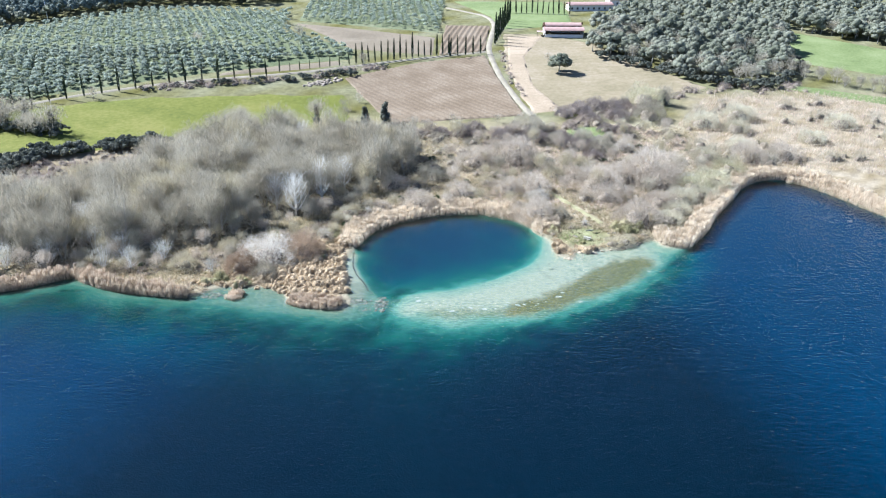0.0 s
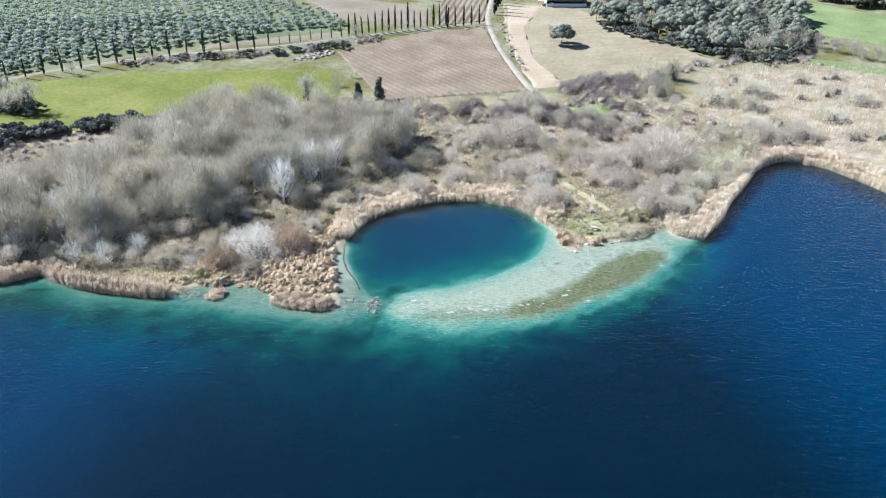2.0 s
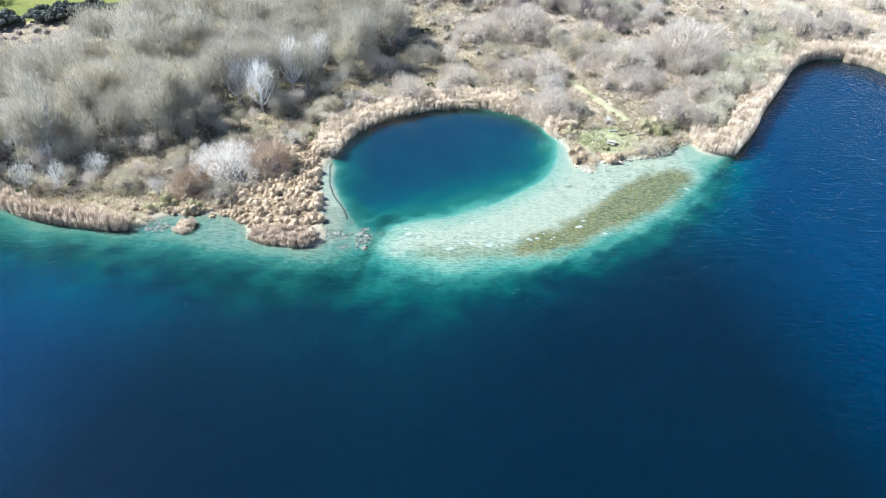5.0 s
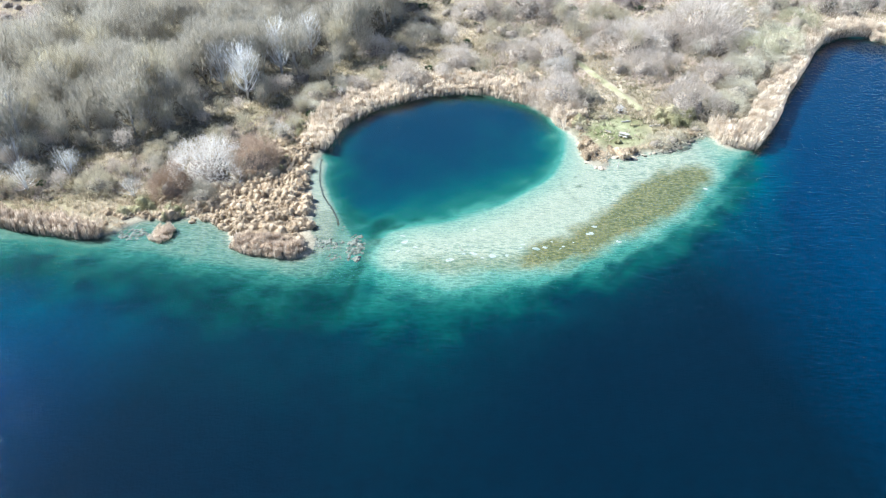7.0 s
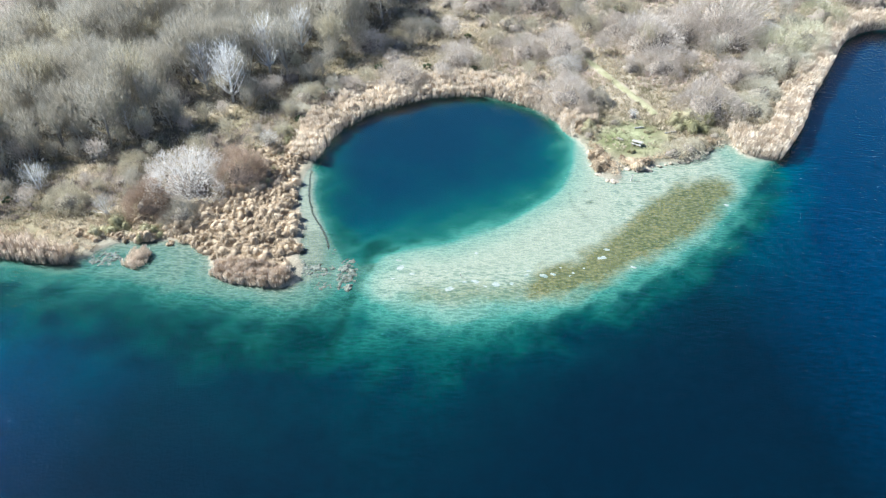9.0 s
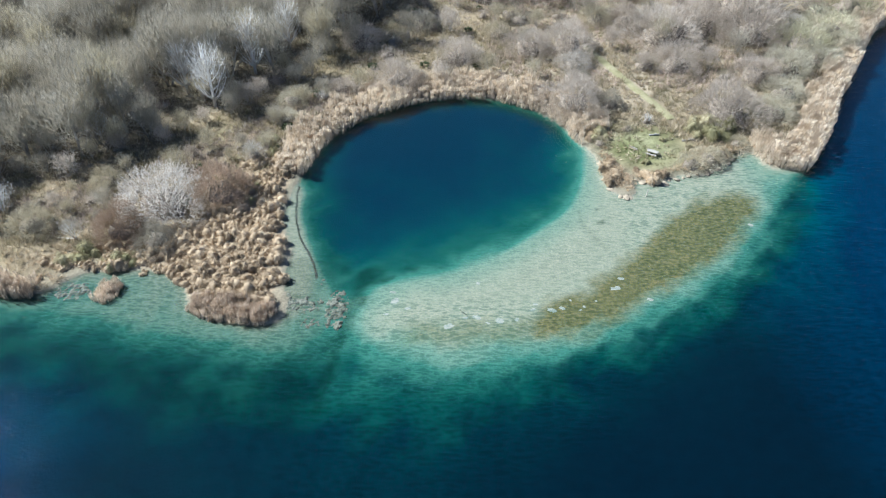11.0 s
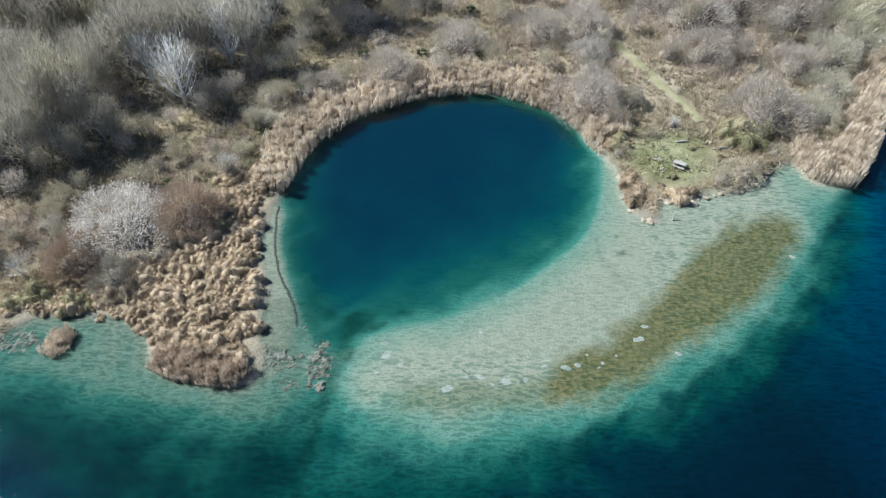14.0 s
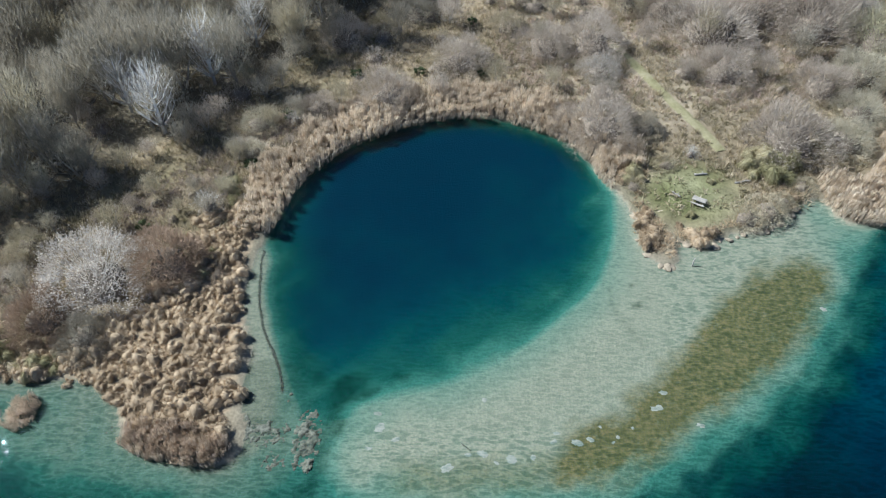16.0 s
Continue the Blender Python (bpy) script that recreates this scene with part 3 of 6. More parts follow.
# ---- plants ----
class Shape:
    """Collects triangles, then makes a mesh of them."""

    def __init__(self, seed=0):
        self.v, self.t, self.m, self.n, self.rng = [], [], [], 0, np.random.default_rng(seed)

    def add(self, V, T, slot=0):
        self.v.append(np.asarray(V, float))
        self.t.append(np.asarray(T, int) + self.n)
        self.m.append(np.full(len(T), slot))
        self.n += len(V)

    def tube(self, line, radii, sides=5, slot=0):
        line = np.asarray(line, float)
        k = len(line)
        way = np.gradient(line, axis=0)
        way /= np.linalg.norm(way, axis=1)[:, None] + 1e-9
        u = np.cross(way, (0.31, 0.95, 0.05))
        u /= np.linalg.norm(u, axis=1)[:, None] + 1e-9
        w = np.cross(way, u)
        a = np.arange(sides) * 2 * math.pi / sides
        V = line[:, None] + (u[:, None] * np.cos(a)[None, :, None] + w[:, None] * np.sin(a)[None, :, None]) * np.asarray(radii)[:, None, None]
        T = []
        for i in range(k - 1):
            for j in range(sides):
                p, q = i * sides + j, i * sides + (j + 1) % sides
                T += [(p, q, q + sides), (p, q + sides, p + sides)]
        T += [(0, j + 1, j) for j in range(1, sides - 1)] + [((k - 1) * sides, (k - 1) * sides + j, (k - 1) * sides + j + 1) for j in range(1, sides - 1)]
        self.add(V.reshape(-1, 3), T, slot)

    def slips(self, base, way, width, slot=0):
        """Thin pointed slips, one triangle each, from base along way."""
        n = len(base)
        side = np.cross(way, self.rng.normal(size=(n, 3)))
        side /= np.linalg.norm(side, axis=1)[:, None] + 1e-9
        side *= np.broadcast_to(width, (n,))[:, None] / 2
        V = np.stack([base - side, base + side, base + way], 1).reshape(-1, 3)
        self.add(V, np.arange(3 * n).reshape(-1, 3), slot)

    def leaves(self, at, size, slot=0, lean=None):
        """Small two-triangle leaf tufts, turned at random, or about a given way."""
        n = len(at)
        a = self.rng.normal(size=(n, 3)) if lean is None else lean + 0.3 * self.rng.normal(size=(n, 3))
        a /= np.linalg.norm(a, axis=1)[:, None] + 1e-9
        b = np.cross(a, self.rng.normal(size=(n, 3)))
        b /= np.linalg.norm(b, axis=1)[:, None] + 1e-9
        c = np.cross(a, b)
        s = np.broadcast_to(size, (n,))[:, None]
        V = np.stack([at - b * s, at - c * s * 0.55 + a * s * 0.2, at + b * s, at + c * s * 0.55 + a * s * 0.2], 1).reshape(-1, 3)
        q = np.arange(n)[:, None] * 4
        self.add(V, np.concatenate([q + (0, 1, 2), q + (0, 2, 3)]), slot)

    def mesh(self, name, *materials):
        me = mesh_of(name, np.concatenate(self.v), np.concatenate(self.t))
        for m in materials:
            me.materials.append(m)
        if len(materials) > 1:
            me.polygons.foreach_set("material_index", np.concatenate(self.m).astype(np.int32))
        return me


def unit(v):
    return v / (np.linalg.norm(v, axis=-1, keepdims=True) + 1e-9)


def branching(seed, high, wide, stems, limbs, sprays, twigs, thick, twig_width=0.05, foot=0.3):
    """The wood and the twigs of a leafless tree: limbs rise steeply to an egg-shaped crown and end in brooms of fine twigs."""
    wood, fine = Shape(seed), Shape(seed + 50)
    rng = wood.rng
    starts, ways = [], []
    for s in range(stems):
        a = rng.uniform(0, 2 * math.pi)
        lean = (0.05 if stems == 1 else 0.3) * rng.uniform(0.4, 1.2)
        at = np.array((math.cos(a), math.sin(a), 0)) * (0 if stems == 1 else 0.05 * wide)
        k = np.linspace(0, 1, 4)[:, None]
        top = np.array((math.cos(a) * lean, math.sin(a) * lean, 1.0)) * high * rng.uniform(0.72, 0.88)
        stem = at + top * k + rng.normal(size=(4, 3)) * high * 0.012 * k
        stem[0, 2] = -0.3
        wood.tube(stem, thick * np.linspace(1, 0.2, 4), 5)
        for i in range(limbs):
            u = (i + rng.uniform(0, 1)) / limbs
            z = high * (foot + (0.93 - foot) * u)
            b = i * 2.4 + rng.uniform(-0.5, 0.5)
            reach = wide * math.sin(math.pi * (0.16 + 0.72 * u)) ** 0.8 * rng.uniform(0.72, 1.0)
            low = max(0.12 * high, z - reach * rng.uniform(1.1, 1.7) - 0.06 * high)
            p = np.array([np.interp(low / top[2], k[:, 0], stem[:, axis]) for axis in range(3)])
            q = np.linspace(0, 1, 4)[:, None]
            axis_at = at + top * (z / top[2])
            tip = np.array((axis_at[0] + math.cos(b) * reach, axis_at[1] + math.sin(b) * reach, z))
            limb = p + (tip - p) * np.column_stack([q ** 0.8, q ** 0.8, q ** 1.15]) + rng.normal(size=(4, 3)) * 0.012 * high * q
            wood.tube(limb, thick * 0.36 * np.linspace(1, 0.2, 4), 3)
            g = rng.uniform(0.25, 1.0, sprays)
            idx = np.minimum((g * 3).astype(int), 2)
            starts.append(limb[idx] + (limb[idx + 1] - limb[idx]) * (g * 3 - idx)[:, None])
            ways.append(np.repeat(unit(limb[-1] - limb[1])[None], sprays, 0))
    S, W = np.concatenate(starts), np.concatenate(ways)
    n = len(S)
    W = unit(W * 0.7 + rng.normal(size=(n, 3)) * 0.36 + np.array((0, 0, 0.5)))
    fine.slips(S, W * high * rng.uniform(0.08, 0.15, n)[:, None], twig_width * 1.25)
    # fine twigs fill the crown, thickest near its lumpy outer skin, all fanning up and out
    m = n * twigs
    out = unit(rng.normal(size=(m, 3)))
    lump = 0.88 + 0.2 * np.sin(4.3 * out[:, 0] + seed) * np.sin(4.1 * out[:, 1] + 2 * seed) + 0.13 * np.sin(7.5 * out[:, 2] + 5 * out[:, 0] + seed) + 0.05 * np.sin(11 * out[:, 1] - 9 * out[:, 2])
    r = rng.uniform(0, 1, m) ** 0.47 * lump
    half = high * (1 - foot) * 0.52
    B = out * r[:, None] * np.array((wide, wide, half)) * np.column_stack([1 + 0.12 * out[:, 2]] * 2 + [np.ones(m)]) + np.array((0, 0, high * foot + half * 0.92))
    K = unit(unit(B - np.array((0, 0, high * foot * 0.6))) * 0.9 + rng.normal(size=(m, 3)) * 0.42 + np.array((0, 0, 0.5)))
    inner = r < 0.62
    fine.slips(B, K * (high * rng.uniform(0.05, 0.095, m) * np.where(inner, 1.5, 1.0))[:, None], np.where(inner, 1.6, 1.0) * twig_width)
    return wood, fine


def bare_tree(name, label, seed, high, wide, twig, bark, stems=1, limbs=13, boughs=6, twigs=26, thick=0.2, category="tree", twig_width=0.06, split=False, foot=0.2):
    wood, fine = branching(seed, high, wide, stems, limbs, boughs, twigs, thick, twig_width, foot)
    tree = tagged(new(name), label, category)
    if split:
        first = 0
        for i, (V, T) in enumerate(zip(wood.v, wood.t)):
            part("limb" if i else "trunk", mesh_of("limb" if i else "trunk", V, T - first), bark, tree)
            first += len(V)
    else:
        part("trunk", wood.mesh("trunk", bark), bark, tree)
    part("crown", fine.mesh("crown", twig), twig, tree)
    return tree


_bm = bmesh.new()
bmesh.ops.create_icosphere(_bm, subdivisions=1, radius=1)
BLOB = np.array([v.co for v in _bm.verts])
BLOB_FACES = np.array([[v.index for v in f.verts] for f in _bm.faces])
_bm.free()


def leafy(seed, high, wide, clumps, leaves, size, foot=0.15, flat=0.75):
    """A crown of leaf tufts set on overlapping clumps, with gaps between them."""
    s = Shape(seed)
    rng = s.rng
    at, lean, sz = [], [], []
    for i in range(clumps):
        way = unit(rng.normal(size=3))
        way[2] = abs(way[2]) * 1.1 - 0.25
        far = rng.uniform(0.5, 0.68)
        c = way * far * np.array((wide, wide, high * (0.52 - 0.4 * foot))) + np.array((0, 0, high * (0.45 + 0.45 * foot)))
        rad = rng.uniform(0.3, 0.45) * min(wide, high * 0.6)
        n = unit(rng.normal(size=(leaves, 3)))
        n[:, 2] = np.abs(n[:, 2]) * 0.9 - 0.25 * rng.uniform(0, 1, leaves)
        # the shaded mass of inner foliage
        s.add(c + BLOB * rad * np.array((0.8, 0.8, 0.8 * flat)) * rng.uniform(0.8, 1.15, (12, 1)), BLOB_FACES)
        at.append(c + n * rad * np.array((1, 1, flat)) * rng.uniform(0.75, 1.08, (leaves, 1)))
        lean.append(n)
    at, lean = np.concatenate(at), np.concatenate(lean)
    s.leaves(at, size * rng.uniform(0.6, 1.3, len(at)), 0, lean)
    return s


def column(seed, high, wide, clumps, leaves, size):
    """Upright foliage from the ground to a narrow top, clump over clump."""
    s = Shape(seed)
    rng = s.rng
    at, lean = [], []
    for k in np.linspace(0.06, 0.9, clumps):
        a, broad = rng.uniform(0, 2 * math.pi), wide * (1.0 - 0.65 * k) * rng.uniform(0.8, 1.2)
        c = np.array((math.cos(a) * broad * 0.45, math.sin(a) * broad * 0.45, high * k))
        n = unit(rng.normal(size=(leaves, 3)))
        s.add(c + BLOB * broad * 0.62 * rng.uniform(0.8, 1.15, (12, 1)), BLOB_FACES)
        at.append(c + n * broad * 0.75 * rng.uniform(0.75, 1.15, (leaves, 1)))
        lean.append(n)
    at = np.concatenate(at)
    s.leaves(at, size * rng.uniform(0.6, 1.3, len(at)), 0, np.concatenate(lean))
    return s


def leafy_tree(name, label, seed, high, wide, leaf, clumps=9, leaves=26, size=0.5, category="tree", thick=0.2, foot=0.0):
    tree = tagged(new(name), label, category)
    wood = Shape(seed)
    k = np.linspace(0, 1, 4)[:, None]
    wood.tube(np.array((0, 0, -0.3)) * (1 - k) + np.array((0.05 * wide, 0, high * 0.55)) * k, thick * np.linspace(1, 0.4, 4), 5)
    for i in range(4):
        a = i * 1.7 + seed
        wood.tube([(0, 0, high * 0.28), (math.cos(a) * wide * 0.3, math.sin(a) * wide * 0.3, high * 0.5), (math.cos(a) * wide * 0.5, math.sin(a) * wide * 0.5, high * 0.68)], [thick * 0.5, thick * 0.3, thick * 0.12], 4)
    part("trunk", wood.mesh("trunk", BARK), BARK, tree)
    part("crown", leafy(seed, high, wide, clumps, leaves, size, foot).mesh("crown", leaf), leaf, tree)
    return tree


def shrub_mesh(seed, high, wide, twig, n=560, width=0.062, stems=14, bloom=None):
    """A dome of twigs that fan out from the foot."""
    s = Shape(seed)
    rng = s.rng
    a, r = rng.uniform(0, 2 * math.pi, 3 * stems), rng.uniform(0.1, 0.75, 3 * stems)
    tip = np.column_stack([np.cos(a) * r * wide, np.sin(a) * r * wide, high * np.sqrt(1 - r * r * 0.8) * 0.9])
    foot = tip * np.array((0.12, 0.12, 0)) - np.array((0, 0, 0.15))
    s.slips(foot, tip - foot, 0.1)
    # the close inner twigs as one lumpy mass, their self-shadowing put in as dark colour
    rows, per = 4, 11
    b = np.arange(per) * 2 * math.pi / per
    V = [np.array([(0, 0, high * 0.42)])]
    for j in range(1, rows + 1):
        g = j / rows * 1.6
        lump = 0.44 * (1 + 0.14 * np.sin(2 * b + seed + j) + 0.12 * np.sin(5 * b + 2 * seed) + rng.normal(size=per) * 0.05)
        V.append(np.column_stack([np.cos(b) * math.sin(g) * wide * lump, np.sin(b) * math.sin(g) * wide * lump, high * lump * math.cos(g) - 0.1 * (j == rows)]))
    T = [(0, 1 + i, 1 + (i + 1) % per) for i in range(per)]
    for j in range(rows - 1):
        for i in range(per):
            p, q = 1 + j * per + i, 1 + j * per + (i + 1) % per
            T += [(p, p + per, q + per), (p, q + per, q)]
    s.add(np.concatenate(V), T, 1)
    n1 = n
    out = unit(rng.normal(size=(n1, 3)))
    out[:, 2] = np.abs(out[:, 2])
    bump = 0.9 + 0.13 * np.sin(out[:, 0] * 5 + seed) * np.cos(out[:, 1] * 4 + seed) + 0.12 * np.sin(out[:, 1] * 6 + 2 * seed)
    f = rng.uniform(0.3, 1.0, n1) ** 0.35 * bump
    B = out * np.array((wide, wide, high)) * f[:, None]
    W = unit(out + rng.normal(size=(n1, 3)) * 0.5 + np.array((0, 0, 0.35)))
    s.slips(B, W * (min(high, wide) * rng.uniform(0.08, 0.18, n1))[:, None], width)
    if bloom:
        pick = f > 0.62
        at = B[pick] + W[pick] * high * 0.1
        bloom_on = Shape(seed)
        bloom_on.leaves(np.concatenate([at, at + rng.normal(size=at.shape) * 0.3]), 0.1)
        return s.mesh("crown", twig, TWIG_SHADE), bloom_on.mesh("blossom", bloom)
    return s.mesh("shrub", twig, TWIG_SHADE)


def leaf_shrub_mesh(seed, high, wide, leaf, clumps=7, leaves=24, size=0.32):
    return leafy(seed, high, wide, clumps, leaves, size, 0.0, 0.8).mesh("shrub", leaf)


def along(points, n):
    """n places at even steps along a line of points."""
    p = np.array(points, float)
    s = np.concatenate([[0], np.cumsum(np.hypot(*np.diff(p, axis=0).T))])
    k = np.linspace(0, s[-1], n)
    return np.column_stack([np.interp(k, s, p[:, 0]), np.interp(k, s, p[:, 1])])


def spots_in(outline, gap, seed, most=9999):
    """Places in an outline, no two nearer than the gap, on a shaken lattice."""
    rng = np.random.default_rng(seed)
    line = np.array(outline, float)
    lo, hi = line.min(0), line.max(0)
    gx, gy = np.meshgrid(np.arange(lo[0], hi[0], gap), np.arange(lo[1], hi[1], gap * 0.87))
    gx = gx + (np.arange(gx.shape[0]) % 2)[:, None] * gap / 2
    p = np.stack([gx.ravel(), gy.ravel()], 1)
    p = p + rng.uniform(-0.34, 0.34, p.shape) * gap
    p = p[inside(p, line)]
    rng.shuffle(p)
    return p[:most]


def strew(makers, spots, seed, low=0.75, high=1.2, group=""):
    """Copies of a few plants at many places, each turned and sized in its own way."""
    rng = np.random.default_rng(seed)
    z = on_ground(spots)
    for i, (x, y) in enumerate(spots):
        ob = makers[rng.integers(len(makers))]
        s = rng.uniform(low, high)
        m = pose(x, y, z[i] - 0.05, rng.uniform(-3, 3), rng.uniform(-3, 3), rng.uniform(0, 360)) @ Matrix.Diagonal((s * rng.uniform(0.82, 1.12), s * rng.uniform(0.82, 1.12), s * rng.uniform(0.88, 1.12), 1))
        c = copy_thing(ob, m)
        if group:
            c["group"] = group


def drop(ob):
    """Takes a pattern plant away once its copies stand."""
    for o in (*ob.children_recursive, ob):
        bpy.data.objects.remove(o)


def shrub(name, label, me, category="shrub"):
    return tagged(new(name, me), label, category)


# kept open: the footpath, the lawn by the pool and the bank
WAY_DOWN = curve_through([(22.8, 228.5), (25.2, 223.6), (29.5, 214.8), (32.0, 209.5), (34.3, 205.5), (35.4, 202.8), (36.4, 200)], 6, False)


def open_ground(p, room=1.9):
    p = p[line_distance(p, WAY_DOWN, False) > room]
    p = p[np.hypot((p[:, 0] - 42) / 12, (p[:, 1] - 294) / 10) > 1.0]
    return p[np.hypot((p[:, 0] - 30) / 7.0, (p[:, 1] - 190) / 6.0) > 1.0 + 0.25 * wavy(p, 1.5, 0.6)]


def clear_of_shrubs(p):
    for x, y, r in ((-52, 170.6, 8.2), (-43.3, 174, 6.2), (-56.6, 164, 4.6), (-71.5, 164.5, 5.4), (-50.3, 161.5, 4.2)):
        p = p[np.hypot(p[:, 0] - x, p[:, 1] - y) > r]
    return p


# the leafless wood behind the left shore
grey = [bare_tree("bare_tree", "tall leafless tree with a fine grey-brown crown", 11 + i, 11.0 + 0.9 * i, 4.3 + 0.2 * i, GREY_TWIG if i != 2 else OCHRE_TWIG, BARK, stems=1 + (i % 2), limbs=13 - 6 * (i % 2)) for i in range(5)]
p = spots_in(WOOD, 5.3, 3, 298)
for x, y in ((-52, 201.5), (-59, 206.5), (-47, 214.5), (-42, 226)):
    p = p[np.hypot(p[:, 0] - x - 1, p[:, 1] - y + 4.5) > 5.6]
strew(grey, p, 4, 0.7, 1.25, "leafless trees of the lakeside wood")
BACK_WOOD = [(-104, 246), (-98, 272), (-112, 262), (-117, 246), (-120, 230), (-127, 216), (-138, 204), (-152, 198), (-122, 204), (-112, 220)]
# white-barked poplars among them
white = bare_tree("white_poplar", "leafless poplar with a white trunk and branches", 31, 14, 4.1, PALE_TWIG, PALE_BARK, limbs=24, boughs=8, twigs=5, thick=0.33, twig_width=0.055, split=True, foot=0.2)
for x, y, s, a in ((-52, 201.5, 1.05, 0), (-59, 206.5, 0.9, 80), (-47, 214.5, 1.05, 140), (-42, 226, 0.85, 30), (-97, 184, 0.9, 210), (-70, 189.5, 0.7, 300), (-63, 262, 0.95, 100), (-103, 179, 0.9, 50)):
    m = pose(x, y, on_ground((x, y))[0], 0, 0, a) @ Matrix.Scale(s, 4)
    copy_thing(white, m)["group"] = "white poplars"
drop(white)
pale = bare_tree("pale_bare_tree", "low leafless tree with pale grey branches at the shore", 37, 8.5, 4.2, ASH_TWIG, PALE_BARK, stems=3, limbs=6, boughs=6, twigs=9, thick=0.12, twig_width=0.05, foot=0.12)
for x, y, s, a in ((-99, 174, 1.0, 20), (-91, 162.5, 0.85, 130), (-84, 163, 0.8, 250), (-107, 166, 0.95, 70), (-78, 168, 0.75, 190), (-63.5, 162, 0.55, 310), (-90, 171, 0.9, 0), (-115, 161, 0.9, 160)):
    m = pose(x, y, on_ground((x, y))[0], 0, 0, a) @ Matrix.Scale(s, 4)
    copy_thing(pale, m)["group"] = "pale trees along the left shore"
drop(pale)
# lower trees and shrubs round the pool and in the marsh
SCRUB = [(-26, 216), (-10, 213), (6, 212), (20, 207), (29, 214), (44, 208), (55, 214), (68, 226), (76, 240), (84, 256), (80, 285), (60, 300), (30, 296), (4, 288), (-18, 286), (-50, 288), (-46, 270), (-22, 264), (-18, 246), (-25, 230)]
low_trees = [bare_tree("small_bare_tree", "low leafless tree with a wide twiggy crown", 41 + i, 6.6 + 0.7 * i, 3.6, (MAUVE_TWIG, GREY_TWIG, OCHRE_TWIG)[i], BARK, stems=3, limbs=5, boughs=5, twigs=19, thick=0.1, category="tree", twig_width=0.055, foot=0.15) for i in range(3)]
p = along([(-118, 162), (-108, 163), (-92, 170), (-75, 179), (-60, 188), (-51, 197), (-41, 209), (-35, 219), (-27, 230)], 34)
strew(low_trees, p + np.random.default_rng(418).normal(size=p.shape) * 1.6, 419, 0.5, 1.0, "low trees before the wood")
strew(low_trees, spots_in(BACK_WOOD, 7.2, 416), 417, 1.1, 1.6, "trees at the back of the wood")
strew(low_trees, open_ground(spots_in(SCRUB, 11.5, 5), 3.4), 6, 0.6, 1.05, "low trees of the marsh edge")
twiggy = [shrub("bare_shrub", "leafless rounded shrub of dense grey-brown twigs", shrub_mesh(61 + i, 2.7, 2.4, (MAUVE_TWIG, GREY_TWIG, OCHRE_TWIG, MAUVE_TWIG)[i])) for i in range(4)]
strew(twiggy, open_ground(spots_in(SCRUB, 9.5, 8, 44), 2.6), 9, 0.55, 1.2, "shrubs of the marsh edge")
thicket = [shrub("thicket", "low thicket of mauve-grey leafless twigs", shrub_mesh(261 + i, 2.5, 3.3, (MAUVE_TWIG, OCHRE_TWIG, GREY_TWIG)[i], 800, 0.07)) for i in range(3)]
strew(thicket, open_ground(spots_in(SCRUB, 11.0, 208, 48), 3.6), 209, 0.7, 1.35, "thickets of the marsh edge")
strew(thicket, spots_in(WOOD, 11, 218, 60), 219, 0.7, 1.3, "thickets under the wood")
OPEN = [(52, 205), (66, 214), (74, 226), (82, 242), (95, 255), (130, 258), (170, 250), (190, 290), (150, 335), (95, 330), (70, 310), (80, 285), (84, 256), (70, 230)]
p = spots_in(OPEN, 5.0, 10)
strew(twiggy[1:3], p[wavy(p, 17, 0.8) > 0.12][:55], 11, 0.8, 1.9, "shrubs of the reed marsh")
EDGE = [(-110, 160), (-92, 166), (-72, 172), (-56, 184), (-40, 200), (-30, 210), (-20, 214), (-24, 206), (-34, 194), (-40, 182), (-52, 178), (-62, 164), (-80, 160)]
strew(low_trees, clear_of_shrubs(spots_in(EDGE, 5.6, 312, 70)), 313, 0.3, 0.7, "low trees at the wood's edge")
strew(low_trees, spots_in(WOOD, 10.5, 412, 70), 413, 0.6, 0.95, "low trees under the wood")
strew(twiggy, clear_of_shrubs(spots_in(EDGE, 5.2, 12, 64)), 13, 0.35, 0.8, "shrubs under the wood")
green = [shrub("green_shrub", "low evergreen shrub, dull green", leaf_shrub_mesh(71 + i, 1.7, 1.8, GREEN_LEAF if i else UNDERGROWTH)) for i in range(2)]
strew(green, clear_of_shrubs(spots_in(EDGE, 8.5, 14)), 15, 0.5, 1.0, "green shrubs at the wood's edge")
strew(green, open_ground(spots_in(SCRUB, 15, 16), 2.6), 17, 0.5, 1.1, "green shrubs of the marsh edge")


# single shrubs that stand out
PALE_THICKET = growth("pale_thicket", [(0.2, (0.29, 0.262, 0.18)), (0.5, (0.44, 0.398, 0.29)), (0.8, (0.57, 0.525, 0.40))], 0.9, 0.38)

def plant(kind, label, me, places):
    """A few shrubs of one kind, each at its place and size."""
    if isinstance(me, tuple):
        first = tagged(new(kind), label, "shrub")
        part("crown", me[0], MAUVE_TWIG, first)
        part("blossom", me[1], BLOSSOM, first, "cream-white blossom")
    else:
        first = shrub(kind, label, me)
    for i, (x, y, s) in enumerate(places):
        m = pose(x, y, on_ground((x, y))[0] - 0.05, 0, 0, 70 * i) @ Matrix.Scale(s, 4)
        if i:
            copy_thing(first, m)
        else:
            first.matrix_world = m


